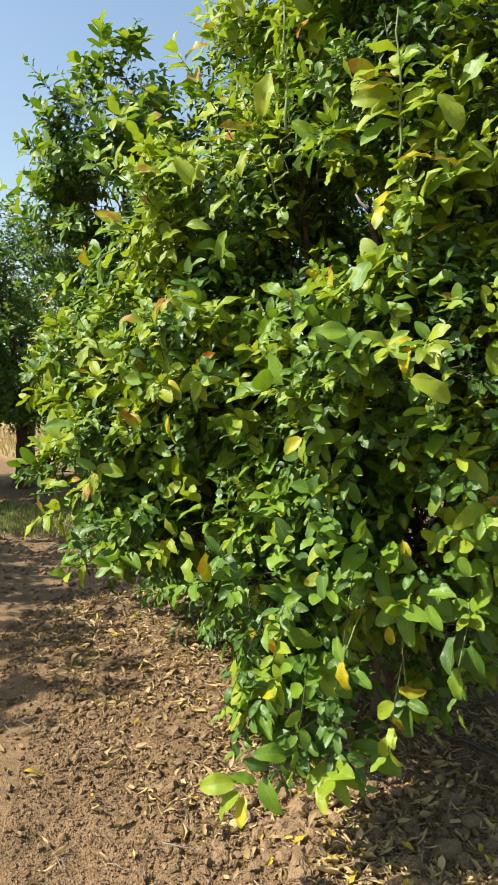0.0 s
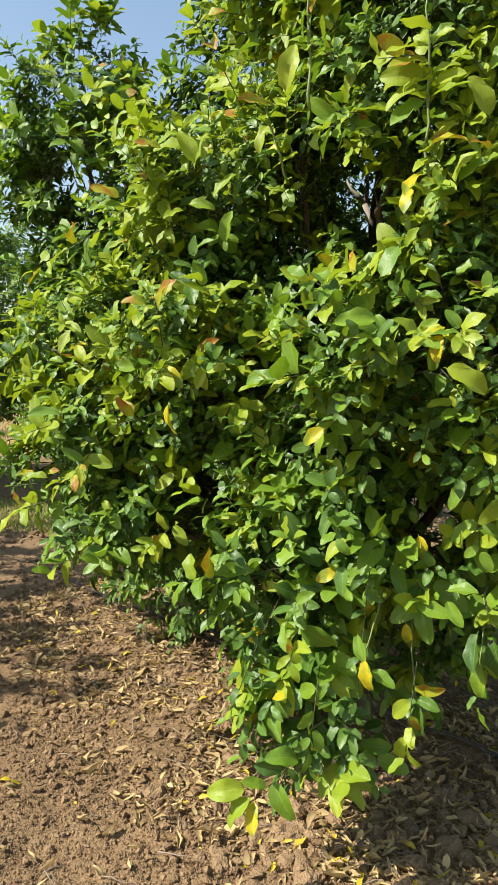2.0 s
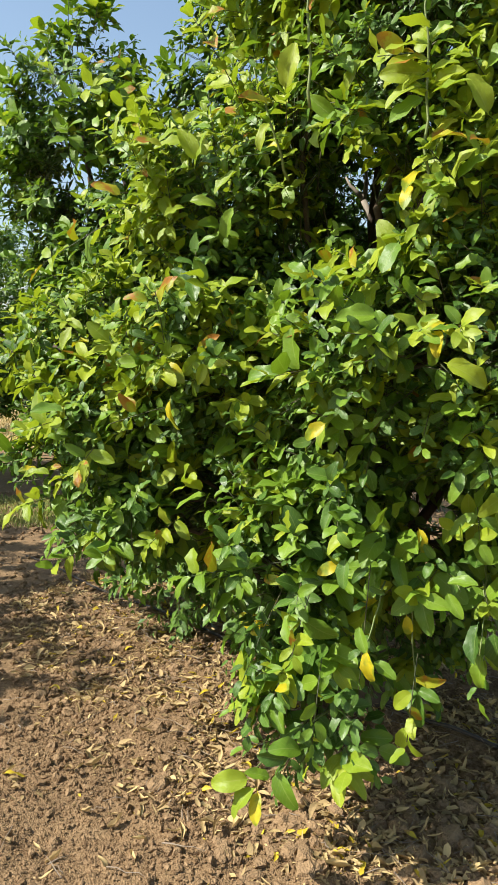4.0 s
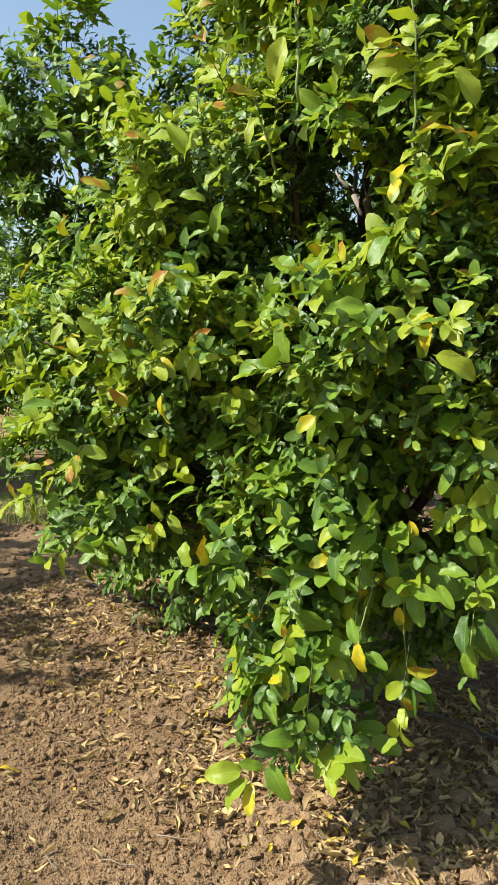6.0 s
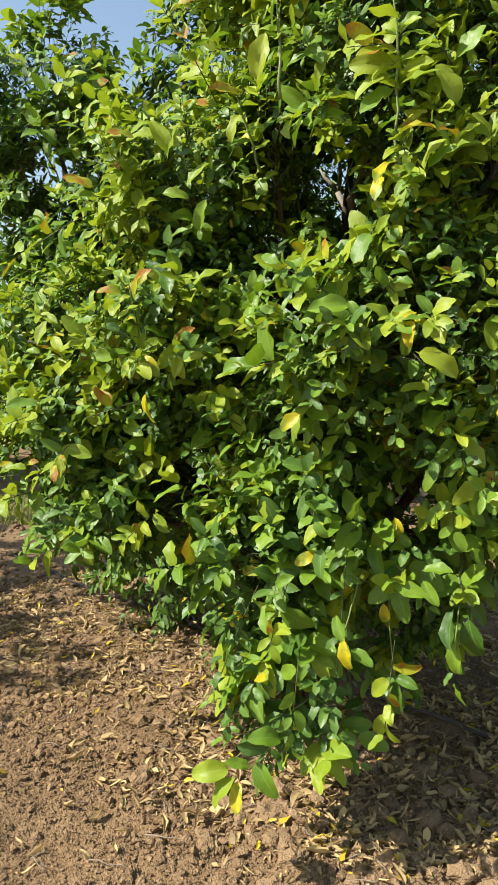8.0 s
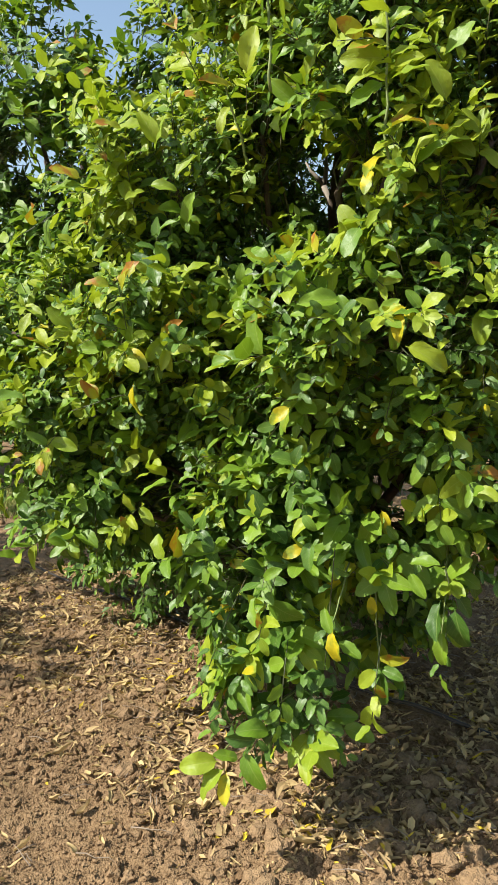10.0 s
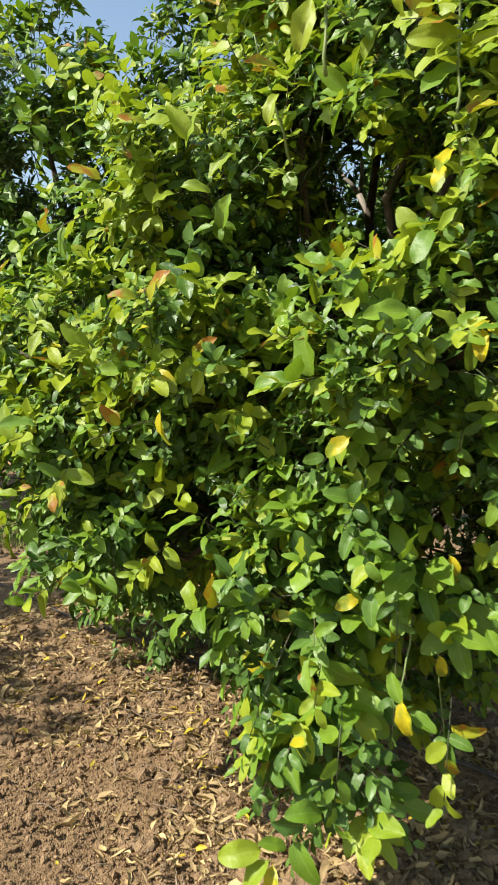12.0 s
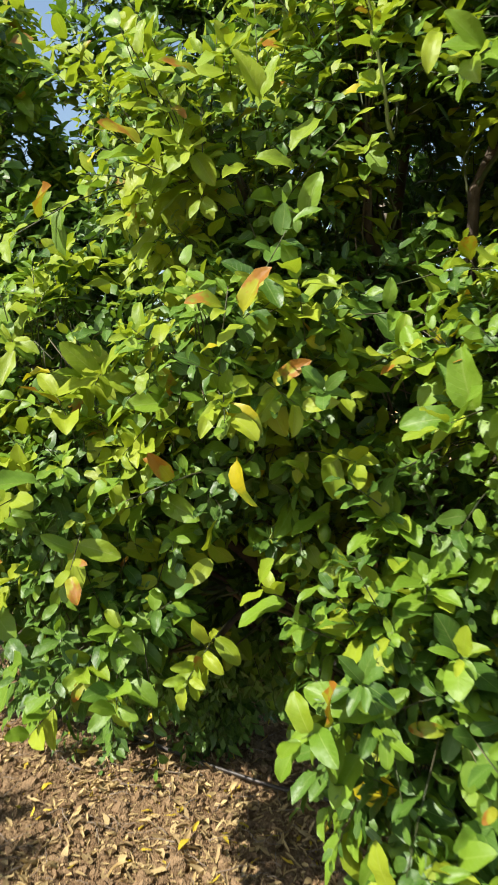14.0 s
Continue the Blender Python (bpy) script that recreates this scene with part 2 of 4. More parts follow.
def tubes(paths, radii, sides=5):
    """Tapered tubes along arrays of points."""
    vs, fs, at = [], [], 0
    ring = np.arange(sides) * 2 * math.pi / sides
    for pts, rad in zip(paths, radii):
        pts = np.asarray(pts, float)
        t = unit(np.gradient(pts, axis=0))
        ref = np.array((0.31, 0.95, 0.05)) if abs(t[0][2]) > 0.7 else np.array((0.0, 0.0, 1.0))
        e1 = unit(np.cross(t, ref))
        e2 = np.cross(t, e1)
        rr = np.linspace(rad[0], rad[1], len(pts)) if len(rad) == 2 else np.asarray(rad)
        v = pts[:, None] + (e1[:, None] * np.cos(ring)[None, :, None] + e2[:, None] * np.sin(ring)[None, :, None]) * rr[:, None, None]
        vs.append(v.reshape(-1, 3))
        k = len(pts)
        i, j = np.meshgrid(np.arange(k - 1), np.arange(sides), indexing="ij")
        a, b = i * sides + j, i * sides + (j + 1) % sides
        fs.append(np.concatenate([np.stack([a, b, a + sides], -1).reshape(-1, 3), np.stack([b, b + sides, a + sides], -1).reshape(-1, 3)]) + at)
        cap = [(at, at + x + 1, at + x) for x in range(1, sides - 1)]
        top = at + (k - 1) * sides
        cap += [(top, top + x, top + x + 1) for x in range(1, sides - 1)]
        fs.append(np.array(cap))
        at += k * sides
    return np.concatenate(vs), np.concatenate(fs)


def bend(a, b, sag=0.0, jitter=0.0, n=7, seed=0):
    """A curved line from a to b, with some kinks."""
    rng = np.random.default_rng(seed)
    a, b = np.asarray(a, float), np.asarray(b, float)
    s = np.linspace(0, 1, n)[:, None]
    line = a + (b - a) * s
    line[:, 2] += (sag * 4 * s * (1 - s))[:, 0]
    line[1:-1] += rng.normal(0, jitter, (n - 2, 3))
    return line


GRID = np.random.default_rng(5).random((256, 256))


def vnoise(x, y, scale, shift=0):
    x, y = x / scale + shift * 17.3, y / scale + shift * 9.1
    i, j = np.floor(x).astype(int), np.floor(y).astype(int)
    a, b = x - i, y - j
    a, b = a * a * (3 - 2 * a), b * b * (3 - 2 * b)
    g = lambda p, q: GRID[p % 256, q % 256]
    return (g(i, j) * (1 - a) + g(i + 1, j) * a) * (1 - b) + (g(i, j + 1) * (1 - a) + g(i + 1, j + 1) * a) * b


def ground_height(x, y):
    x, y = np.asarray(x, float), np.asarray(y, float)
    near = np.clip(1.5 - 0.08 * np.hypot(x, y - 2.5), 0.0, 1)
    rough = 0.32 + 0.68 * np.clip((x + 0.9) / 0.7, 0, 1)
    h = (vnoise(x, y, 0.45) - 0.5) * 0.045
    rough = rough * np.clip(np.minimum(np.minimum(x + 2.3, 1.9 - x), np.minimum(y - 1.2, 5.3 - y)) * 6, 0, 1)
    lump = (vnoise(x, y, 0.11, 1) - 0.5) * 0.030 + np.abs(vnoise(x, y, 0.055, 2) - 0.5) * 0.030 + (vnoise(x, y, 0.024, 3) - 0.5) * 0.014
    return (h + lump * rough) * near


# ---- ground ----
def axis_steps(lo, hi, step, far):
    mid = np.arange(lo, hi + step / 2, step)
    grow = step * 1.22 ** np.arange(1, 60)
    out = np.cumsum(grow)
    out = out[out < far]
    return np.concatenate([lo - out[::-1], mid, hi + out])


def build_ground():
    xs = axis_steps(-2.2, 1.8, 0.016, 1500)
    ys = axis_steps(1.3, 5.2, 0.016, 1500)
    gx, gy = np.meshgrid(xs, ys, indexing="ij")
    v = np.stack([gx, gy, ground_height(gx, gy)], -1).reshape(-1, 3)
    n, m = len(xs), len(ys)
    i, j = np.meshgrid(np.arange(n - 1), np.arange(m - 1), indexing="ij")
    a = (i * m + j).ravel()
    f = np.concatenate([np.stack([a, a + m, a + m + 1], -1), np.stack([a, a + m + 1, a + 1], -1)])
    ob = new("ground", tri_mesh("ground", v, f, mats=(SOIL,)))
    tagged(ob, "reddish-brown tilled orchard soil with loose clods", "ground", kind="structure")


build_ground()


# ---- citrus trees ----
def clouds(lobes, per_area, rng, inner, keep=None, tuft=12):
    """Starting points and outward ways of shoots over the skins of the crown's lobes."""
    base, way, depth = [], [], []
    L = np.asarray(lobes, float)
    for k, (cx, cy, cz, rx, ry, rz) in enumerate(L):
        area = 4 * math.pi * ((((rx * ry) ** 1.6 + (rx * rz) ** 1.6 + (ry * rz) ** 1.6) / 3) ** (1 / 1.6))
        n = int(area * per_area)
        # shoots gather in tufts, with gaps between them
        tufts = unit(rng.normal(size=(max(14, int(area * tuft)), 3)))
        reach = rng.uniform(0.74, 1.16, len(tufts))
        mine = rng.integers(0, len(tufts), n)
        d = tufts[mine] + rng.normal(0, 1, (n, 3)) * 0.062 / np.array((rx, ry, rz))
        loose = rng.random(n) < 0.12
        d[loose] = rng.normal(size=(int(loose.sum()), 3))
        d = unit(d)
        r = 1.0 - inner * rng.random(n) ** 1.5
        p = np.array((cx, cy, cz)) + d * np.array((rx, ry, rz)) * (r * reach[mine])[:, None]
        o = unit(d / np.array((rx, ry, rz)))
        q = np.min([np.linalg.norm((p - l[:3]) / l[3:], axis=1) + (9 if i == k else 0) for i, l in enumerate(L)], axis=0)
        ok = q > 0.80
        base.append(p[ok]), way.append(o[ok]), depth.append(r[ok])
    base, way, depth = np.concatenate(base), np.concatenate(way), np.concatenate(depth)
    if keep is not None:
        ok = keep(base, rng)
        base, way, depth = base[ok], way[ok], depth[ok]
    return base, way, depth


def shoots(base, way, length, leaves, leaf_len, rng, leaf_tone, lift=0.60, droop=0.10, hang=1.0, wobble=0.30):
    """Leaves in a spiral along each shoot, and the shoot's own line."""
    n = len(base)
    up = np.array((0, 0, 1.0))
    way = unit(way + up * (lift * np.clip(0.35 + 0.7 * (base[:, 2] - 0.8), 0.30, 1.15))[:, None] + rng.normal(0, wobble, (n, 3)))
    e1 = unit(np.cross(way, rng.normal(size=(n, 3))))
    e2 = np.cross(way, e1)
    turn = rng.uniform(0, 6.28, n)
    strong = rng.random(n) < 0.40
    grow = np.where(strong, rng.uniform(0.92, 1.30, n), rng.uniform(0.50, 0.86, n))
    age = leaf_tone + np.where(strong, 0.16, -0.16) + rng.normal(0, 0.10, n)
    light, open_side = np.array(SUN), np.array((-0.38, -0.88, 0.18))
    low = np.clip(1.15 - base[:, 2], 0, 0.6) * hang
    high = np.clip((base[:, 2] - 1.6) * 2.0, 0, 1)
    sunward = np.clip((base[:, 2] - 1.2) * 2.0, 0, 1) * np.clip((0.2 - base[:, 0]) * 4, 0, 1) * (base[:, 1] < 3.2)
    out = []
    for k in range(leaves):
        s = ((k + 0.6) / leaves) ** 0.62
        p = base + way * (length * s)[:, None] - up * (length * 0.20 * s * s)[:, None]
        phi = turn + k * 2.4 + rng.normal(0, 0.25, n)
        out_way = e1 * np.cos(phi)[:, None] + e2 * np.sin(phi)[:, None]
        theta = np.radians(84 - 48 * s) + rng.normal(0, 0.20, n)
        axis = unit(way * np.cos(theta)[:, None] + out_way * np.sin(theta)[:, None] - up * (rng.uniform(0, 2 * droop, n) + 0.65 * low)[:, None])
        face = way * 0.75 + up * 0.55 + light * (rng.uniform(0.0, 0.55, n) + 0.9 * low + high * rng.uniform(0.1, 1.2, n))[:, None] + open_side * ((0.15 + 0.75 * high + 0.6 * sunward) * rng.uniform(0, 1, n))[:, None] + rng.normal(0, 0.30, (n, 3))
        normal = unit(face - axis * np.sum(face * axis, -1, keepdims=True))
        size = leaf_len * grow * rng.uniform(0.70, 1.15, n) * (0.70 + 0.42 * math.sin(math.pi * min(1, s + 0.15)))
        size = np.minimum(size, 0.118)
        tone = age + 0.22 * (s - 0.5) + rng.normal(0, 0.10, n)
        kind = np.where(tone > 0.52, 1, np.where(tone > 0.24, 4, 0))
        odd = rng.random(n)
        kind = np.where((odd < 0.032) & (tone > 0.42), 3, np.where(odd > 0.9965, 2, kind))
        out.append((p + out_way * 0.004, axis, normal, size, kind))
    tip = [base + way * (length * s)[:, None] - up * (length * 0.20 * s * s)[:, None] for s in (-0.10, 0.40, 0.90)]
    return [np.concatenate(x) for x in zip(*out)], np.stack(tip, 1)


SINGLE_FORMS = {}


def single_leaf_mesh(kind, variant):
    """A leaf of unit length for single leaf objects; alike leaves share it."""
    key = (kind, variant)
    if key not in SINGLE_FORMS:
        rng = np.random.default_rng(100 + variant)
        one = np.zeros((1, 3))
        v, f, uv = leaf_arrays(FINE, one, np.array([[0, 1.0, 0]]), np.array([[0, 0, 1.0]]), np.ones(1), rng.uniform(0.22, 0.30, 1),
                               rng.uniform(0.20, 0.90, 1), rng.uniform(0.10, 0.58, 1), variant)
        SINGLE_FORMS[key] = tri_mesh("leaf", v, f, uv, (KINDS[kind][1],))
    return SINGLE_FORMS[key]


def place_leaf(tree, pos, axis, normal, size, kind, variant, label=""):
    axis, normal = Vector(axis).normalized(), Vector(normal).normalized()
    side = axis.cross(normal).normalized()
    normal = side.cross(axis)
    ob = part("leaf", single_leaf_mesh(kind, variant), tree, label)
    ob.matrix_parent_inverse = tree.matrix_basis.inverted()
    ob.matrix_basis = Matrix.Translation(Vector(pos)) @ Matrix((side, axis, normal)).transposed().to_4x4() @ Matrix.Scale(float(size), 4)
    return ob


def crown_mesh(name, form, leaves, rng, seed):
    leaves = list(leaves)
    pos, axis, normal, size, kind = leaves
    n = len(pos)
    v, f, uv = leaf_arrays(form, pos, axis, normal, size, rng.uniform(0.21, 0.32, n), rng.uniform(0.05, 0.80, n), rng.uniform(0.03, 0.48, n), seed)
    return tri_mesh(name, v, f, uv, [k[0] for k in KINDS], np.repeat(kind, len(form[3])))


def woody(tree, foot, fork, lobes, trunk_r, seed):
    """Trunk, a limb to each lobe, and branchlets that carry the shoots."""
    rng = np.random.default_rng(seed)
    base = Vector(tree.matrix_basis.translation)
    rel = lambda v: np.asarray(v) - np.array(base)
    up = bend(np.array(foot) - (0, 0, 0.08), fork, 0, 0.02, 9, seed)
    flare = trunk_r * np.array((1.5, 1.15, 1.0, 0.96, 0.92, 0.9, 0.88, 0.86, 0.9))
    v, f = tubes([rel(up)], [flare], 12)
    part("trunk", tri_mesh("trunk", v, f, mats=(BARK,)), tree, "grey-brown bark trunk")
    twigs, thick = [], []
    for k, l in enumerate(lobes):
        c = np.array(l[:3])
        start = np.array(fork) - (0, 0, 0.25 * (k % 3))
        arm = bend(start, c, 0.10, 0.035, 8, seed + k)
        v, f = tubes([rel(arm)], [(trunk_r * (0.36 if c[2] > 1.5 else 0.09), trunk_r * 0.12)], 8)
        part("limb", tri_mesh("limb", v, f, mats=(BARK,)), tree)
        for b in range(6):
            d = unit(rng.normal(size=3)) * np.array(l[3:]) * rng.uniform(0.6, 0.95)
            s = arm[rng.integers(3, 8)]
            twigs.append(rel(bend(s, c + d, rng.uniform(-0.03, 0.06), 0.028, 7, seed + 50 * k + b)))
            thick.append((trunk_r * rng.uniform(0.06, 0.11), 0.002))
    return twigs, thick


def citrus_tree(name, label, foot, fork, lobes, trunk_r, density, leaves_per, leaf_len, leaf_tone, form, seed, near=0, keep=None, extra=(), inner=0.64, twiggy=True, wild=0, gap=None, darker_x=99.0):
    rng = np.random.default_rng(seed)
    tree = tagged(new(name), label, "citrus tree", "citrus trees of the row")
    tree.matrix_basis = Matrix.Translation(Vector(foot))
    bpy.context.view_layer.update()
    twigs, thick = woody(tree, foot, fork, lobes, trunk_r, seed)
    base, way, depth = clouds(lobes, density, rng, inner, keep)
    n = len(base)
    length = rng.uniform(0.08, 0.24, n)
    # inner and rear shoots are all mature green, which also paints the hollows darker
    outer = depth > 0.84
    # the tone value is cut to 0.35 to the right of a given x
    y = leaf_tone * np.clip(0.62 * (base[:, 2] - 0.95), 0.08, 1.3) * np.where(outer, 1.0, 0.0) * np.where(base[:, 0] > darker_x, 0.35, 1.0)
    if near:
        bx, by, bz = base.T
        patch = vnoise(bx * 3 + bz, by * 2 + bz * 3, 0.35, 12) - 0.5
        # lime young growth by place; some terms also put sunlight into the leaf colour
        y = 0.30 + 0.30 * patch + 0.12 * np.clip((bx + 0.1) * 5, 0, 1) * np.clip((bz - 0.95) * 5, 0, 1) + 0.42 * np.clip((0.12 - bx) * 5, 0, 1) * np.clip((bz - 1.82) * 6, 0, 1)
        y = y + 0.32 * np.clip((-0.42 - bx) * 5, 0, 1) * np.clip((bz - 1.12) * 4, 0, 1) + 0.16 * np.clip((-0.15 - bx) * 6, 0, 1) * np.clip((bz - 1.2) * 5, 0, 1)
        y = y + 0.32 * np.clip((bx - 0.40) * 6, 0, 1) * np.clip((bz - 1.30) * 5, 0, 1) + 0.17 * np.clip((bz - 1.75) * 4, 0, 1) * np.clip((bx + 0.05) * 5, 0, 1) + 0.16 * np.clip((bz - 1.7) * 4, 0, 1) * np.clip((bx - 0.5) * 5, 0, 1)
        y = y - 0.04 * np.clip((1.15 - bz) * 4, 0, 1) + 0.22 * (np.abs(bx + 0.20) < 0.32) * (np.abs(bz - 1.40) < 0.38)
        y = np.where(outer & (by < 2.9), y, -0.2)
    skirt = (base[:, 0] > -0.1) & (base[:, 1] < 2.4) & (base[:, 2] < 1.1)
    broad = np.where(skirt & (near > 0), 1.22, 1.0)
    sets, lines = shoots(base, way, length, leaves_per, leaf_len * np.where(outer, 1.0, 0.66) * broad, rng, y)
    sets.append(np.tile(((depth < 0.84) | ((base[:, 1] > 2.8) & (near > 0))).astype(float), leaves_per))
    if wild:
        # long fresh shoots that stand out of the crown towards the light
        facing = np.where((depth > 0.9) & (way @ np.array((-0.45, -0.80, 0.40)) > 0.25))[0]
        pick = rng.choice(facing, wild, replace=False)
        more, far_lines = shoots(base[pick], way[pick] + np.array((-0.2, -0.2, 0.3)), rng.uniform(0.22, 0.40, wild), 9, leaf_len * 1.26, rng, leaf_tone * np.clip(0.75 * (base[pick, 2] - 0.75), 0.35, 1.4))
        more.append(np.zeros(len(more[0])))
        sets = [np.concatenate(pair) for pair in zip(sets, more)]
        lines = np.concatenate([lines, far_lines])
    off = np.array(foot, float)
    near_sets, stout = [], []
    for (p, q, count, size, fresh) in extra:
        p, q = np.array(p, float), np.array(q, float)
        d = q - p
        got, line = shoots(p[None], unit(d)[None], np.array([np.linalg.norm(d)]), int(count * 1.25), size, rng, np.array([0.16 + 0.46 * fresh]), 0.0, 0.12, 0.35, 0.04)
        near_sets.append(got)
        if d[2] > 0.3:
            v, f = tubes([bend(p, q, 0, 0.004, 9, count) - off], [(0.0046, 0.0022)], 7)
            part("stem", tri_mesh("stem", v, f, mats=(STEM,)), tree, "upright yellow-green shoot stem")
        else:
            stout.append((line[0], 0.0016))
    if near:
        # the leaves of the side that faces the path, from the outermost inwards
        order = np.argsort(sets[0][:, 1] + 0.25 * np.abs(sets[0][:, 2] - 1.2))
        own = [np.concatenate(x) for x in zip(*near_sets)]
        room = max(0, near - len(own[0]))
        pick, rest = order[:room], order[room:]
        own = [np.concatenate([a, b[pick]]) for a, b in zip(own, sets)]
        sets = [x[rest] for x in sets]
        for p, a, m, s, k in zip(*[x[:near] for x in own]):
            place_leaf(tree, p, a, m, s, int(k), int(rng.integers(0, 10)))
        beyond = [x[near:] for x in own] + [np.zeros(max(0, len(own[0]) - near))]
    if gap:
        shown = ~gap(sets[0])
        sets = [x[shown] for x in sets]
        lines = lines[~(gap(lines[:, 1]) | gap(lines[:, 2]) | gap(lines[:, 0]))]
    sets[0] = sets[0] - off
    if near:
        hidden = sets[5] > 0.5
        deep = hidden & (sets[0][:, 1] + off[1] > 2.75)
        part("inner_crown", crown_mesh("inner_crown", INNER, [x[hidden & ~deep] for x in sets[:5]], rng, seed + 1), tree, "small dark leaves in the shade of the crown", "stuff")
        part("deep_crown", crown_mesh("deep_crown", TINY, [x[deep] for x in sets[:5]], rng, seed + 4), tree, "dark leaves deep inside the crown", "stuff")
        sets = [np.concatenate([x[~hidden], y]) for x, y in zip(sets, [beyond[0] - off] + beyond[1:])]
        facing = sets[0][:, 1] + off[1] < 2.70
        big = sets[3] > 0.062
        part("outer_crown", crown_mesh("outer_crown", OUTER, [x[facing & big] for x in sets[:5]], rng, seed + 2), tree, "fresh glossy leaves on the sunlit side", "stuff")
        part("small_leaves", crown_mesh("small_leaves", SMALL, [x[facing & ~big] for x in sets[:5]], rng, seed + 3), tree, "small glossy leaves between the large ones", "stuff")
        sets = [x[~facing] for x in sets]
    elif form is COARSE:
        hidden = sets[5] > 0.5
        part("inner_crown", crown_mesh("inner_crown", TINY, [x[hidden] for x in sets[:5]], rng, seed + 1), tree, "dark leaves in the shade of the crown", "stuff")
        sets = [x[~hidden] for x in sets]
    sets = sets[:5]
    part("crown", crown_mesh("crown", form, sets, rng, seed), tree, "dense glossy green leaves", "stuff")
    for l in (lines - off if twiggy else ()):
        twigs.append(l)
        thick.append((0.0022, 0.0010))
    for l, r in stout:
        twigs.append(l - off)
        thick.append((r, 0.0015))
    v, f = tubes(twigs, thick, 3)
    part("branchwork", tri_mesh("branchwork", v, f, mats=(TWIG,)), tree, "thin green-brown twigs", "stuff")
    return tree


NEAR_LOBES = [
    (0.60, 3.05, 2.00, 0.95, 0.70, 1.10),
    (0.19, 2.12, 0.87, 0.21, 0.20, 0.20),
    (0.05, 2.16, 0.81, 0.13, 0.15, 0.15),
    (0.30, 1.93, 0.47, 0.09, 0.08, 0.11),
    (0.22, 1.98, 0.62, 0.10, 0.09, 0.10),
    (0.66, 2.02, 0.98, 0.15, 0.16, 0.13),
    (0.61, 1.89, 1.56, 0.20, 0.18, 0.24),
    (0.40, 1.98, 1.50, 0.15, 0.17, 0.20),
    (0.35, 2.11, 1.18, 0.20, 0.17, 0.17),
    (0.56, 2.01, 2.00, 0.21, 0.17, 0.25),
    (0.50, 2.08, 2.38, 0.26, 0.20, 0.32),
    (0.17, 2.34, 2.20, 0.16, 0.18, 0.20),
    (-0.15, 2.40, 2.08, 0.22, 0.18, 0.19),
    (-0.30, 2.42, 2.08, 0.14, 0.13, 0.11),
    (-0.22, 2.85, 2.20, 0.20, 0.20, 0.18),
]
NEAR_LOBES += [
    (-0.25, 2.28, 1.62, 0.15, 0.15, 0.11),
    (-0.55, 2.66, 1.62, 0.22, 0.20, 0.17),
    (-0.70, 2.72, 1.62, 0.16, 0.16, 0.13),
    (-0.87, 2.72, 1.57, 0.13, 0.13, 0.11),
    (-0.80, 2.66, 1.13, 0.12, 0.13, 0.09),
    (-0.08, 2.40, 1.70, 0.17, 0.15, 0.15),
    (-0.52, 2.48, 1.30, 0.26, 0.20, 0.14),
    (-0.25, 2.42, 1.33, 0.16, 0.14, 0.12),
    (-0.58, 2.72, 1.05, 0.24, 0.20, 0.14),
    (-0.50, 2.44, 0.90, 0.21, 0.15, 0.09),
    (-0.28, 2.45, 0.90, 0.09, 0.11, 0.08),
    (0.06, 2.52, 1.40, 0.20, 0.17, 0.24),
    (-0.03, 2.27, 1.48, 0.16, 0.12, 0.16),
    (-0.02, 2.38, 1.20, 0.13, 0.10, 0.09),
    (0.12, 2.45, 1.74, 0.20, 0.15, 0.20),
]
NEAR_LOBES += [
    (1.08, 2.35, 1.50, 0.40, 0.42, 0.70),
    (0.45, 2.65, 2.95, 0.55, 0.50, 0.50),
    (0.86, 2.05, 2.10, 0.24, 0.20, 0.40),
    (1.38, 2.50, 1.90, 0.38, 0.38, 0.45),
    (1.40, 2.40, 1.05, 0.34, 0.34, 0.30),
    (1.25, 2.25, 2.45, 0.34, 0.32, 0.36),
    (0.81, 1.92, 1.65, 0.16, 0.16, 0.22),
    (0.74, 1.92, 1.24, 0.13, 0.13, 0.12),
]
NEAR_LOBES += [
    (0.20, 3.88, 0.80, 0.70, 0.22, 0.42),
    (-0.42, 4.06, 0.80, 0.40, 0.22, 0.42),
    (-0.08, 3.05, 0.86, 0.36, 0.18, 0.34),
    (0.20, 3.20, 1.75, 0.42, 0.22, 0.50),
    (0.62, 2.78, 0.84, 0.36, 0.18, 0.30),
    (-0.12, 3.38, 0.90, 0.40, 0.15, 0.45),
    (-0.30, 3.74, 0.38, 0.50, 0.18, 0.32),
    (0.52, 2.72, 0.56, 0.25, 0.15, 0.30),
    (0.45, 3.84, 2.20, 0.42, 0.18, 0.50),
]
BACK_LOBES = [
    (-1.20, 3.90, 2.95, 0.36, 0.36, 0.42),
    (-1.12, 3.85, 2.55, 0.40, 0.38, 0.34),
    (-0.96, 3.95, 2.60, 0.26, 0.30, 0.28),
    (-1.02, 3.80, 2.12, 0.36, 0.38, 0.36),
    (-0.74, 3.95, 2.15, 0.30, 0.34, 0.26),
    (-0.92, 3.70, 1.68, 0.36, 0.33, 0.34),
    (-0.62, 3.60, 1.95, 0.24, 0.26, 0.26),
    (-0.95, 3.90, 1.20, 0.35, 0.35, 0.30),
    (-0.75, 4.40, 1.20, 0.50, 0.45, 0.45),
    (-0.90, 4.15, 0.72, 0.30, 0.30, 0.38),
    (-0.28, 4.10, 2.60, 0.24, 0.28, 0.28),
    (-0.36, 4.12, 3.10, 0.28, 0.30, 0.36),
    (-0.12, 4.05, 2.90, 0.36, 0.32, 0.45),
    (0.20, 4.20, 3.25, 0.36, 0.34, 0.45),
]
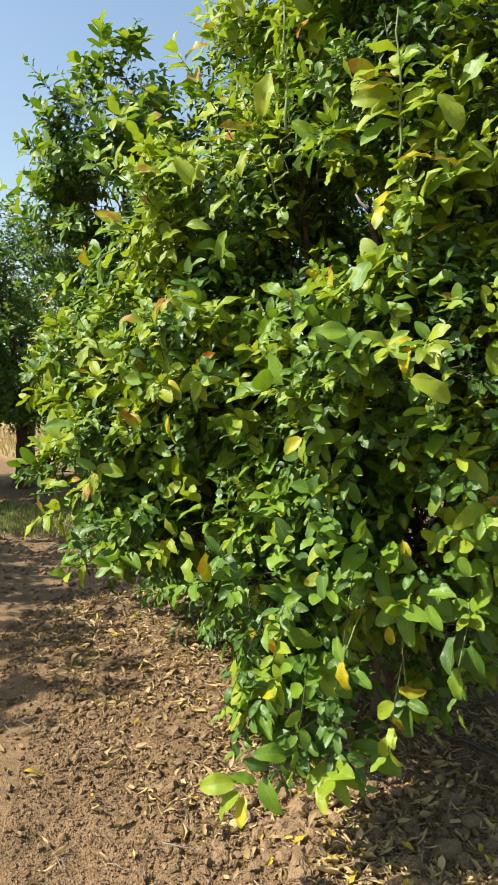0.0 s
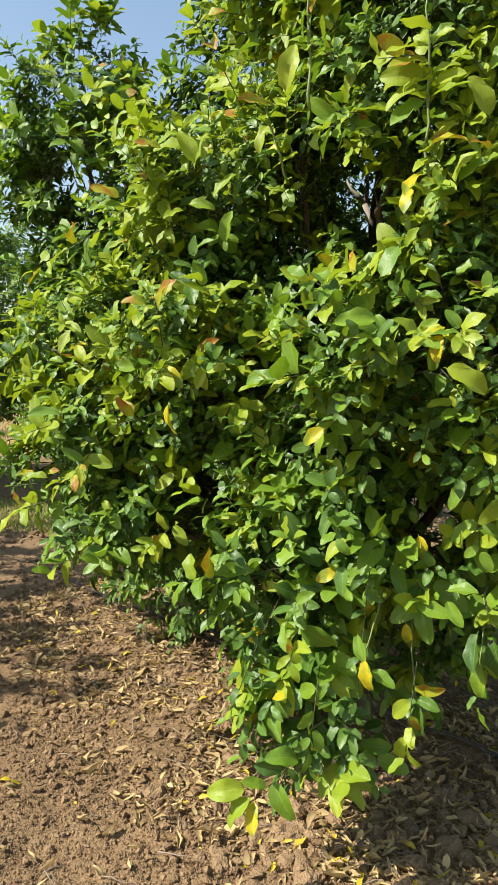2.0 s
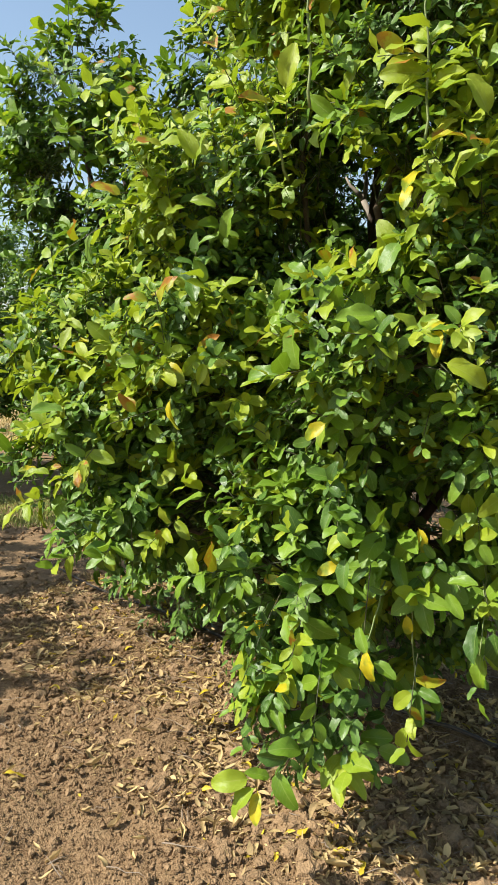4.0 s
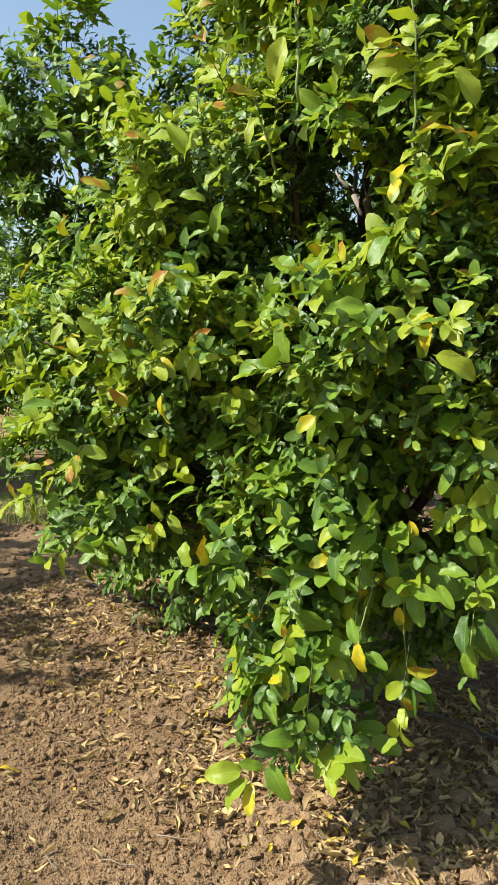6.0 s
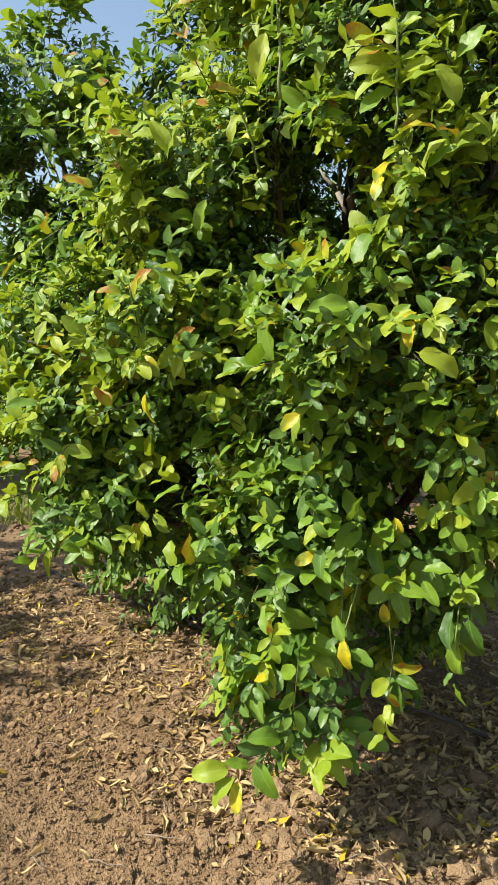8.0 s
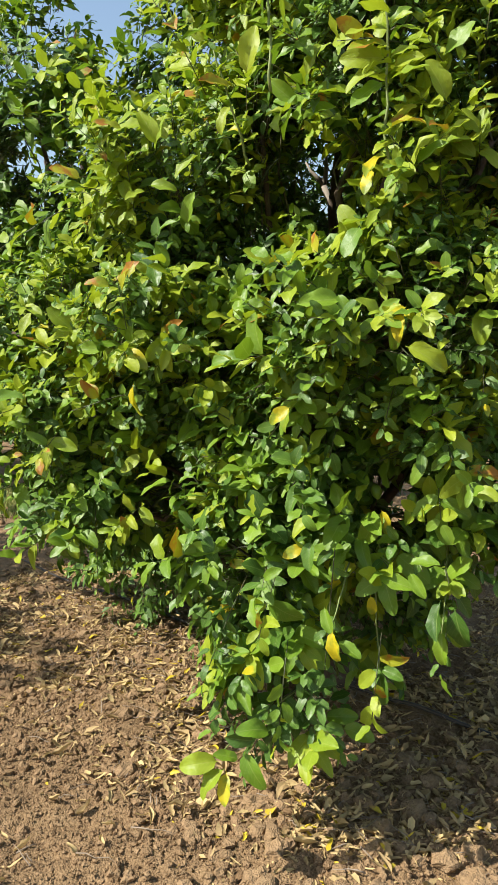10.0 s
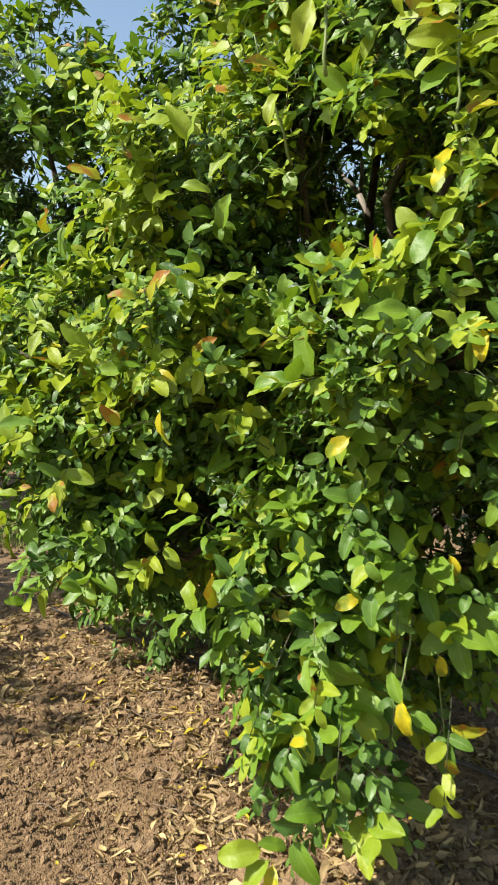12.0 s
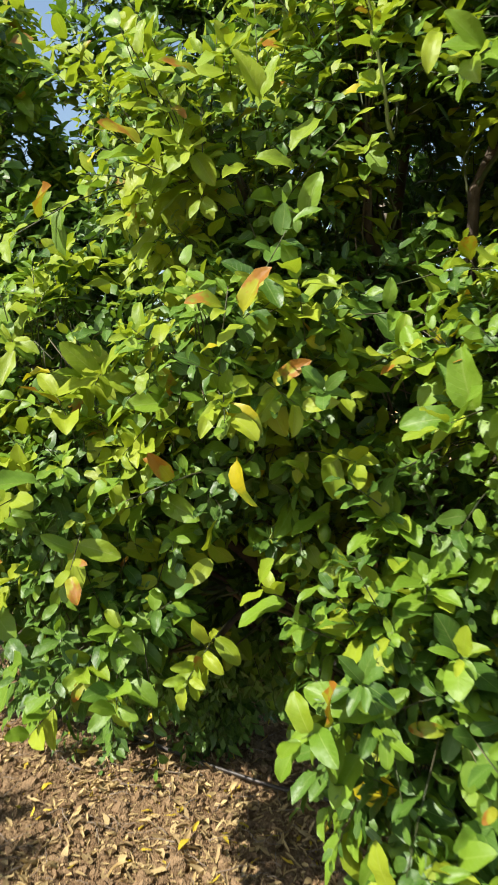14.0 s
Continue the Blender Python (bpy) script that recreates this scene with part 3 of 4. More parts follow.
UPRIGHT_SHOOTS = [
    (0.54, 1.81, 1.91, 0.53, 1.82, 2.45, 14, 0.095, 0.8),
    (0.23, 1.79, 2.15, 0.23, 1.82, 2.49, 10, 0.090, 0.8),
    (0.03, 1.92, 2.22, -0.08, 1.83, 2.48, 9, 0.100, 0.8),
    (0.15, 2.12, 2.05, 0.06, 2.04, 2.35, 9, 0.085, 0.8),
    (-0.19, 2.29, 2.09, -0.20, 2.20, 2.29, 6, 0.110, 0.9),
    (-0.29, 2.31, 1.99, -0.47, 2.14, 2.06, 7, 0.090, 0.9),
    (-0.06, 2.24, 1.95, 0.08, 2.17, 2.13, 7, 0.090, 0.8),
    (-0.64, 2.54, 1.64, -0.65, 2.51, 1.91, 10, 0.080, 0.9),
    (-0.23, 2.08, 1.57, -0.23, 1.95, 1.76, 7, 0.090, 0.7),
    (0.61, 1.86, 1.97, 0.53, 1.79, 2.06, 7, 0.100, 0.7),
    (-0.24, 2.26, 1.92, -0.25, 2.18, 2.18, 7, 0.090, 0.9),
]
SIDE_SHOOTS = [
    (-0.17, 2.23, 1.47, -0.36, 2.12, 1.59, 7, 0.100, 0.4),
    (-0.53, 2.54, 1.47, -0.74, 2.39, 1.59, 7, 0.100, 0.6),
    (-0.57, 2.52, 1.34, -0.85, 2.39, 1.35, 7, 0.110, 0.3),
    (-0.17, 2.22, 1.36, -0.44, 2.14, 1.33, 7, 0.090, 0.5),
    (-0.72, 2.58, 1.04, -0.92, 2.49, 1.09, 7, 0.085, 0.8),
    (-0.46, 2.33, 0.88, -0.67, 2.20, 0.89, 7, 0.090, 0.3),
    (-0.40, 2.29, 1.03, -0.36, 2.22, 0.71, 8, 0.075, 0.3),
    (-0.20, 2.29, 0.98, -0.29, 2.17, 0.92, 10, 0.088, 0.9),
    (0.27, 2.27, 1.17, -0.05, 2.11, 1.02, 7, 0.115, 0.7),
    (0.39, 1.94, 1.30, 0.26, 1.78, 1.41, 6, 0.100, 0.7),
    (0.46, 1.94, 1.73, 0.55, 1.74, 1.68, 6, 0.100, 0.7),
]
FRONT_SHOOTS = [
    (0.17, 2.10, 1.75, 0.33, 1.97, 1.79, 6, 0.090, 0.6),
    (0.47, 1.82, 1.49, 0.66, 1.72, 1.51, 7, 0.110, 0.6),
    (0.28, 1.94, 0.93, -0.06, 1.94, 0.89, 9, 0.090, 0.5),
    (0.17, 1.92, 0.84, 0.05, 1.83, 0.56, 8, 0.100, 0.2),
    (0.25, 1.83, 0.84, 0.22, 1.65, 0.76, 7, 0.100, 0.3),
    (0.29, 1.80, 0.66, 0.26, 1.75, 0.45, 9, 0.070, 0.3),
    (0.43, 1.87, 1.06, 0.40, 1.64, 0.70, 9, 0.090, 0.3),
    (0.49, 1.92, 0.96, 0.64, 1.80, 0.84, 8, 0.110, 0.5),
    (0.55, 1.81, 0.69, 0.54, 1.74, 0.51, 6, 0.085, 0.3),
    (0.78, 1.91, 0.89, 0.69, 1.75, 0.68, 8, 0.120, 0.3),
]
EDGE_SHOOTS = [
    (0.78, 1.98, 1.11, 0.66, 1.86, 1.08, 6, 0.100, 0.5),
    (0.56, 1.90, 2.31, 0.39, 1.83, 2.32, 6, 0.110, 0.9),
    (0.40, 1.86, 2.15, 0.30, 1.77, 2.16, 6, 0.100, 0.9),
    (0.68, 1.83, 1.86, 0.68, 1.79, 2.04, 7, 0.100, 0.7),
    (0.62, 1.77, 1.28, 0.70, 1.68, 1.37, 6, 0.100, 0.5),
    (0.65, 1.75, 1.62, 0.71, 1.72, 1.73, 6, 0.100, 0.6),
    (0.08, 2.16, 1.40, -0.03, 2.05, 1.51, 6, 0.090, 0.4),
    (0.03, 2.23, 1.66, -0.08, 2.11, 1.65, 6, 0.085, 0.4),
]
YELLOW_LEAVES = [
    (0.59, 1.86, 2.12, 0.085, 20),
    (0.09, 2.18, 2.19, 0.090, 175),
    (0.26, 1.67, 1.32, 0.085, -150),
    (0.21, 2.00, 1.63, 0.070, 110),
    (-0.87, 2.47, 1.09, 0.090, 170),
    (-0.64, 2.40, 1.58, 0.090, 170),
    (0.52, 1.76, 0.79, 0.070, -85),
    (0.30, 1.84, 0.92, 0.080, -160),
]
RUSTY_LEAVES = [
    (0.46, 1.85, 2.32, 0.100, 10),
    (0.07, 2.03, 2.27, 0.080, 165),
    (-0.33, 2.10, 1.54, 0.090, -50),
    (-0.36, 2.12, 1.37, 0.070, 130),
    (-0.27, 2.17, 0.92, 0.060, 100),
    (0.21, 1.67, 0.77, 0.090, -80),
    (0.70, 1.75, 1.58, 0.070, -90),
    (0.14, 1.87, 0.87, 0.090, 170),
    (-0.77, 2.49, 1.10, 0.070, 30),
    (-0.17, 1.91, 1.72, 0.070, 60),
]
LEMONS = [
    (0.02, 2.13, 1.20),
    (0.40, 1.93, 1.19),
    (0.44, 1.76, 0.90),
    (0.41, 1.75, 0.87),
    (0.56, 1.82, 1.36),
    (0.36, 1.91, 1.01),
    (0.48, 1.99, 1.17),
    (0.33, 1.85, 0.92),
    (0.51, 1.91, 1.35),
    (0.63, 2.11, 1.11),
    (0.03, 2.16, 1.23),
    (0.26, 1.95, 1.07),
]


def near_keep(p, rng):
    """Thinner at the back, and a clearing round the bare fork in the middle of the crown."""
    clear = ((p[:, 0] - 0.365 - 0.0142 * p[:, 1]) / 0.11) ** 2 + ((p[:, 2] - 1.50 - 0.2267 * p[:, 1]) / 0.14) ** 2 < 1
    cave = (np.abs(p[:, 0] + 0.14) < 0.14) & (p[:, 2] < 1.15) & (p[:, 1] < 2.80)
    return ~cave & ((p[:, 1] < 3.1) | (p[:, 2] < 1.4) | (rng.random(len(p)) < 0.95)) & ((p[:, 2] < 3.1) | (rng.random(len(p)) < 0.6)) & ~(clear & (p[:, 1] < 2.95))


def fork_gap(p):
    """The openings in the leaves: round the bare fork, low down to the litter behind, and between the two low skirts."""
    fork = (np.abs(p[:, 0] - 0.370 - 0.0142 * p[:, 1]) < 0.075) & (np.abs(p[:, 2] - 1.49 - 0.2267 * p[:, 1]) < 0.12) & (p[:, 1] < 3.0)
    low = (np.abs(p[:, 0] - 0.40 - 0.11 * p[:, 1]) < 0.085) & (np.abs(p[:, 2] - 1.43 + 0.19 * p[:, 1]) < 0.11) & (p[:, 1] < 3.3)
    cleft = (((p[:, 0] + 0.15) / 0.14) ** 2 + ((p[:, 2] - 0.92) / 0.26) ** 2 < 1) & (p[:, 1] > 2.15) & (p[:, 1] < 2.7)
    under = (p[:, 0] > 0.46) & (p[:, 2] < 0.85) & (p[:, 1] < 2.4)
    hem = ((p[:, 0] < -0.70) & (p[:, 2] < 0.93) & (p[:, 1] < 2.9)) | ((p[:, 0] < -0.02) & (p[:, 2] < 0.71) & (p[:, 1] < 2.95)) | ((p[:, 0] < 0.45) & (p[:, 2] < 0.50) & (p[:, 1] < 3.4)) | ((p[:, 0] < -0.09) & (p[:, 1] < 2.35) & (p[:, 2] < 0.80))
    ray = np.array(SUN.normalized())
    off = p - np.array((0.40, 2.92, 2.16))
    along = off @ ray
    shaft = (np.linalg.norm(off - along[:, None] * ray, axis=1) < 0.080) & (along > 0.0)
    hollow = ((p[:, 0] + 0.42) / 0.17) ** 2 + ((p[:, 2] - 1.77) / 0.11) ** 2 + ((p[:, 1] - 2.5) / 0.5) ** 2 < 1
    twigs = ((p[:, 0] - 0.24) / 0.11) ** 2 + ((p[:, 2] - 1.62) / 0.20) ** 2 + ((p[:, 1] - 2.25) / 0.30) ** 2 < 1
    nook = np.linalg.norm(p - np.array((0.52, 1.68, 0.97)), axis=1) < 0.085
    thin = np.sin(p[:, 0] * 431.7 + p[:, 2] * 277.1) < 0.85
    return ((hollow | twigs) & thin) | nook | fork | low | cleft | shaft | (under | hem & ((p[:, 1] > 2.25) | (p[:, 0] < -0.02)))


FEATURES = [((a[0], a[1] - 0.03, a[2]), (a[3] - 0.01, a[4] - 0.05, a[5]), a[6], a[7] * 0.86, a[8]) for a in UPRIGHT_SHOOTS + SIDE_SHOOTS + FRONT_SHOOTS + EDGE_SHOOTS]
lemon_tree = citrus_tree("lemon_tree", "leafy lemon tree with glossy green leaves and unripe fruit", (0.48, 3.05, 0.0), (0.44, 2.98, 0.85),
                         NEAR_LOBES, 0.075, 315, 9, 0.085, 0.62, MEDIUM, 11, near=220, keep=near_keep, extra=FEATURES, wild=200, gap=fork_gap)


def accent_leaves(rows, kind, label):
    rng = np.random.default_rng(7 + kind)
    for x, y, z, size, angle in rows:
        a = radians(angle)
        axis = Vector((math.cos(a), rng.uniform(-0.5, 0.1), math.sin(a)))
        normal = Vector((rng.uniform(-0.9, 0.1), rng.uniform(-0.9, -0.2), rng.uniform(0.2, 0.9)))
        place_leaf(lemon_tree, (x - 0.4 * size * math.cos(a), y, z - 0.4 * size * math.sin(a)), axis, normal, size * 0.82, kind, int(rng.integers(0, 10)), label)


# large leaves that stand out of the crown: base, tip and kind
PLUME_LEAVES = [
    (-0.14, 2.08, 2.12, -0.18, 2.04, 2.24, 1),
    (-0.14, 2.08, 2.10, -0.11, 2.04, 2.21, 1),
    (-0.26, 2.13, 2.18, -0.34, 2.09, 2.21, 3),
    (-0.38, 2.08, 2.02, -0.46, 2.04, 2.06, 3),
    (-0.37, 2.08, 1.99, -0.47, 2.04, 1.99, 4),
    (-0.04, 2.08, 1.88, -0.04, 2.04, 1.97, 4),
    (-0.15, 2.06, 1.99, -0.07, 2.02, 1.99, 1),
    (-0.17, 2.06, 1.97, -0.23, 2.02, 1.95, 1),
    (-0.24, 2.18, 2.11, -0.31, 2.14, 2.06, 1),
    (0.12, 1.75, 2.16, 0.05, 1.71, 2.18, 3),
    (0.12, 1.78, 2.12, 0.08, 1.74, 2.06, 1),
    (0.17, 1.73, 2.19, 0.19, 1.69, 2.30, 1),
    (-0.01, 2.08, 2.08, -0.08, 2.04, 2.02, 1),
]
LEFT_LEAVES = [
    (-0.24, 1.90, 1.67, -0.30, 1.86, 1.70, 3),
    (-0.20, 1.90, 1.66, -0.18, 1.86, 1.75, 3),
    (-0.20, 1.93, 1.64, -0.26, 1.89, 1.61, 1),
    (-0.34, 2.18, 1.52, -0.40, 2.14, 1.58, 4),
    (-0.33, 2.18, 1.50, -0.42, 2.14, 1.49, 4),
    (-0.34, 2.18, 1.54, -0.29, 2.14, 1.59, 3),
    (-0.61, 2.17, 1.33, -0.76, 2.13, 1.35, 4),
    (-0.43, 2.20, 1.33, -0.55, 2.16, 1.30, 4),
    (-0.20, 2.02, 1.38, -0.20, 1.98, 1.28, 2),
    (-0.33, 2.08, 1.34, -0.37, 2.04, 1.40, 3),
    (-0.06, 2.18, 1.37, -0.12, 2.14, 1.34, 4),
    (-0.66, 2.53, 1.75, -0.63, 2.49, 1.89, 1),
    (-0.77, 2.43, 1.08, -0.90, 2.39, 1.12, 1),
    (-0.59, 2.16, 0.87, -0.65, 2.12, 0.85, 4),
]
MIDDLE_LEAVES = [
    (0.04, 2.18, 1.58, 0.05, 2.14, 1.65, 4),
    (0.24, 1.76, 1.71, 0.17, 1.72, 1.76, 1),
    (0.24, 1.76, 1.71, 0.25, 1.72, 1.74, 3),
    (0.24, 1.76, 1.72, 0.30, 1.72, 1.75, 4),
    (0.23, 1.86, 1.59, 0.20, 1.82, 1.64, 1),
    (0.22, 1.86, 1.58, 0.17, 1.82, 1.59, 3),
    (0.41, 1.64, 1.61, 0.31, 1.60, 1.61, 4),
    (0.41, 1.64, 1.62, 0.44, 1.60, 1.57, 4),
    (0.43, 1.82, 1.46, 0.42, 1.78, 1.40, 1),
    (0.31, 1.77, 1.35, 0.24, 1.73, 1.29, 1),
    (0.12, 2.16, 1.37, 0.05, 2.12, 1.36, 1),
    (0.03, 2.18, 1.24, -0.09, 2.14, 1.22, 4),
    (0.26, 1.88, 1.41, 0.21, 1.84, 1.38, 4),
]
SPRAY_LEAVES = [
    (0.10, 2.01, 1.07, -0.04, 1.97, 1.02, 4),
    (0.16, 2.04, 1.12, 0.00, 2.00, 1.09, 1),
    (0.16, 2.02, 1.12, 0.22, 1.98, 1.09, 1),
    (0.25, 1.93, 1.23, 0.17, 1.89, 1.17, 4),
    (0.30, 1.93, 1.20, 0.23, 1.89, 1.13, 4),
    (0.08, 1.93, 0.89, -0.06, 1.89, 0.91, 4),
    (0.02, 1.91, 0.81, -0.08, 1.87, 0.72, 4),
    (0.08, 1.91, 0.56, 0.05, 1.87, 0.46, 0),
    (0.21, 1.65, 0.84, 0.20, 1.61, 0.77, 4),
    (0.35, 1.70, 0.98, 0.34, 1.66, 0.91, 0),
    (0.41, 1.60, 0.77, 0.41, 1.56, 0.70, 2),
    (0.43, 1.62, 0.74, 0.48, 1.58, 0.71, 4),
    (0.39, 1.64, 0.82, 0.40, 1.60, 0.76, 4),
]
LOW_LEAVES = [
    (0.54, 1.74, 0.88, 0.63, 1.70, 0.86, 4),
    (0.62, 1.74, 0.92, 0.69, 1.70, 0.94, 4),
    (0.62, 1.74, 0.89, 0.65, 1.70, 0.83, 4),
    (0.55, 1.74, 0.89, 0.50, 1.70, 0.89, 4),
    (0.69, 1.68, 0.83, 0.66, 1.64, 0.74, 0),
    (0.70, 1.68, 0.75, 0.68, 1.64, 0.67, 4),
    (0.73, 1.68, 0.81, 0.74, 1.64, 0.70, 0),
    (0.56, 1.91, 0.55, 0.57, 1.87, 0.41, 0),
    (0.57, 1.91, 0.55, 0.63, 1.87, 0.55, 0),
    (0.56, 1.91, 0.55, 0.52, 1.87, 0.51, 0),
    (0.55, 1.84, 1.04, 0.57, 1.80, 0.98, 2),
    (0.55, 1.84, 1.03, 0.48, 1.80, 0.95, 4),
    (0.73, 1.78, 0.97, 0.69, 1.74, 1.02, 4),
]
RIGHT_LEAVES = [
    (0.51, 1.72, 1.97, 0.46, 1.68, 1.92, 2),
    (0.49, 1.73, 1.94, 0.46, 1.69, 1.88, 2),
    (0.59, 1.67, 1.94, 0.60, 1.63, 2.02, 1),
    (0.58, 1.67, 1.93, 0.52, 1.63, 1.95, 4),
    (0.60, 1.67, 1.94, 0.65, 1.63, 2.00, 4),
    (0.59, 1.68, 1.93, 0.50, 1.64, 1.91, 4),
    (0.60, 1.76, 2.11, 0.53, 1.72, 2.06, 3),
    (0.46, 1.76, 2.28, 0.40, 1.71, 2.31, 3),
    (0.44, 1.82, 2.16, 0.30, 1.78, 2.18, 1),
    (0.56, 1.61, 1.57, 0.54, 1.57, 1.51, 2),
    (0.57, 1.61, 1.58, 0.59, 1.57, 1.55, 2),
    (0.57, 1.62, 1.59, 0.53, 1.58, 1.59, 2),
    (0.57, 1.52, 1.49, 0.67, 1.48, 1.45, 1),
]
UPPER_LEAVES = [
    (0.51, 1.68, 1.67, 0.46, 1.64, 1.70, 4),
    (0.52, 1.68, 1.67, 0.56, 1.64, 1.68, 4),
    (0.46, 1.68, 1.79, 0.41, 1.64, 1.72, 4),
    (0.48, 1.68, 1.79, 0.50, 1.64, 1.83, 1),
    (0.53, 1.70, 2.19, 0.45, 1.66, 2.19, 1),
    (0.54, 1.70, 2.18, 0.60, 1.66, 2.21, 1),
    (0.36, 1.88, 2.31, 0.30, 1.84, 2.25, 1),
    (0.46, 1.83, 2.07, 0.44, 1.79, 2.11, 1),
    (0.67, 1.58, 1.51, 0.64, 1.54, 1.50, 1),
    (0.67, 1.88, 1.40, 0.61, 1.84, 1.36, 1),
    (0.65, 1.58, 1.66, 0.68, 1.54, 1.67, 1),
    (0.71, 1.76, 1.17, 0.71, 1.72, 1.21, 1),
]
STEM_LEAVES = [
    (0.52, 1.70, 2.27, 0.36, 1.66, 2.27, 1),
    (0.52, 1.69, 2.23, 0.41, 1.65, 2.23, 3),
    (0.51, 1.72, 2.21, 0.38, 1.68, 2.21, 1),
    (0.51, 1.72, 2.18, 0.40, 1.68, 2.15, 1),
    (0.40, 1.80, 2.16, 0.30, 1.76, 2.17, 1),
    (0.40, 1.80, 2.12, 0.31, 1.76, 2.10, 4),
    (0.51, 1.72, 2.15, 0.42, 1.68, 2.10, 4),
    (0.53, 1.70, 2.20, 0.58, 1.66, 2.24, 1),
    (0.53, 1.70, 2.28, 0.57, 1.66, 2.30, 1),
    (0.53, 1.66, 2.14, 0.61, 1.62, 2.17, 1),
    (0.53, 1.64, 2.02, 0.60, 1.60, 2.06, 3),
    (0.53, 1.72, 2.28, 0.56, 1.68, 2.33, 4),
    (0.52, 1.70, 2.31, 0.44, 1.66, 2.33, 1),
]
CROWN_LEAVES = [
    (0.43, 1.72, 1.74, 0.46, 1.68, 1.79, 4),
    (0.61, 1.74, 1.73, 0.66, 1.70, 1.78, 4),
    (0.33, 1.80, 1.75, 0.37, 1.76, 1.76, 4),
    (0.73, 1.76, 2.11, 0.77, 1.72, 2.16, 1),
    (0.68, 1.80, 2.25, 0.74, 1.76, 2.32, 4),
    (0.68, 1.78, 2.13, 0.62, 1.74, 2.25, 1),
]
CENTRE_LEAVES = [
    (0.06, 2.14, 1.58, 0.02, 2.11, 1.64, 1),
    (0.07, 2.14, 1.59, 0.08, 2.11, 1.65, 4),
    (0.10, 2.12, 1.53, 0.01, 2.09, 1.55, 1),
    (0.09, 2.12, 1.55, 0.08, 2.09, 1.50, 4),
    (-0.04, 2.10, 1.33, -0.07, 2.07, 1.39, 1),
    (-0.01, 2.24, 1.21, -0.11, 2.21, 1.21, 1),
    (0.01, 2.22, 1.20, 0.03, 2.19, 1.27, 4),
    (0.07, 2.26, 1.42, 0.12, 2.23, 1.46, 4),
    (0.17, 2.18, 1.39, 0.20, 2.15, 1.33, 1),
    (0.19, 2.18, 1.35, 0.19, 2.15, 1.42, 4),
    (-0.11, 2.16, 1.56, -0.12, 2.13, 1.64, 1),
    (-0.10, 2.14, 1.55, -0.18, 2.11, 1.59, 4),
    (-0.14, 2.14, 1.40, -0.07, 2.11, 1.43, 1),
    (-0.01, 2.16, 1.57, -0.03, 2.13, 1.63, 1),
]
TAIL_LEAVES = [
    (0.10, 1.69, 0.36, 0.00, 1.64, 0.37, 1),
    (0.12, 1.68, 0.34, 0.04, 1.63, 0.30, 1),
    (0.13, 1.68, 0.33, 0.12, 1.62, 0.27, 2),
    (0.18, 1.70, 0.38, 0.23, 1.63, 0.29, 4),
    (0.20, 1.70, 0.42, 0.13, 1.66, 0.44, 0),
    (0.24, 1.72, 0.44, 0.18, 1.65, 0.49, 4),
    (0.16, 1.69, 0.37, 0.10, 1.66, 0.41, 4),
]


def large_leaves():
    rng = np.random.default_rng(17)
    for row in PLUME_LEAVES + LEFT_LEAVES + MIDDLE_LEAVES + SPRAY_LEAVES + LOW_LEAVES + RIGHT_LEAVES + UPPER_LEAVES + STEM_LEAVES + CROWN_LEAVES + CENTRE_LEAVES + TAIL_LEAVES:
        a, b, kind = Vector(row[:3]), Vector(row[3:6]), row[6]
        face = Vector((-0.30, -0.62, 0.62)) + Vector(rng.normal(0, 0.28, 3))
        label = ("", "", "yellowed leaf", "yellow-green leaf with rust-brown scorch", "")[kind]
        place_leaf(lemon_tree, a, b - a, face, min(0.110, max(0.045, 0.96 * (b - a).length)), kind, int(rng.integers(0, 10)), label)


large_leaves()


def low_tail():
    """The stems of the low shoots that reach out over the soil."""
    foot = np.array((0.48, 3.05, 0.0))
    for k, (a, b) in enumerate((((0.32, 1.86, 0.50), (0.09, 1.69, 0.355)), ((0.50, 2.00, 1.00), (0.585, 1.75, 0.865)), ((0.60, 1.90, 0.95), (0.655, 1.75, 0.895)),
                                ((0.76, 1.95, 0.95), (0.70, 1.70, 0.74)), ((0.54, 2.00, 0.88), (0.565, 1.92, 0.51)), ((0.46, 1.80, 0.90), (0.41, 1.62, 0.765)))):
        v, f = tubes([bend(a, b, 0.01, 0.004, 8, 5 + k) - foot], [(0.0030, 0.0016)], 6)
        part("stem", tri_mesh("stem", v, f, mats=(STEM,)), lemon_tree, "thin green stem of a low shoot")


low_tail()
accent_leaves(YELLOW_LEAVES, 2, "yellowed leaf")
accent_leaves(RUSTY_LEAVES, 3, "yellow-green leaf with rust-brown scorch")


def lemon_mesh():
    """An unripe lemon hanging from its stalk at the origin, of unit length."""
    bm = bmesh.new()
    bmesh.ops.create_uvsphere(bm, u_segments=12, v_segments=10, radius=0.5)
    for v in bm.verts:
        t = v.co.z
        v.co.x *= 0.74
        v.co.y *= 0.74
        if t < -0.42:
            v.co.z -= 0.08
        if t > 0.45:
            v.co.z += 0.03
        v.co.z -= 0.52
    for f in bm.faces:
        f.smooth = True
    me = bpy.data.meshes.new("lemon")
    bm.to_mesh(me)
    me.materials.append(LEMON)
    return me


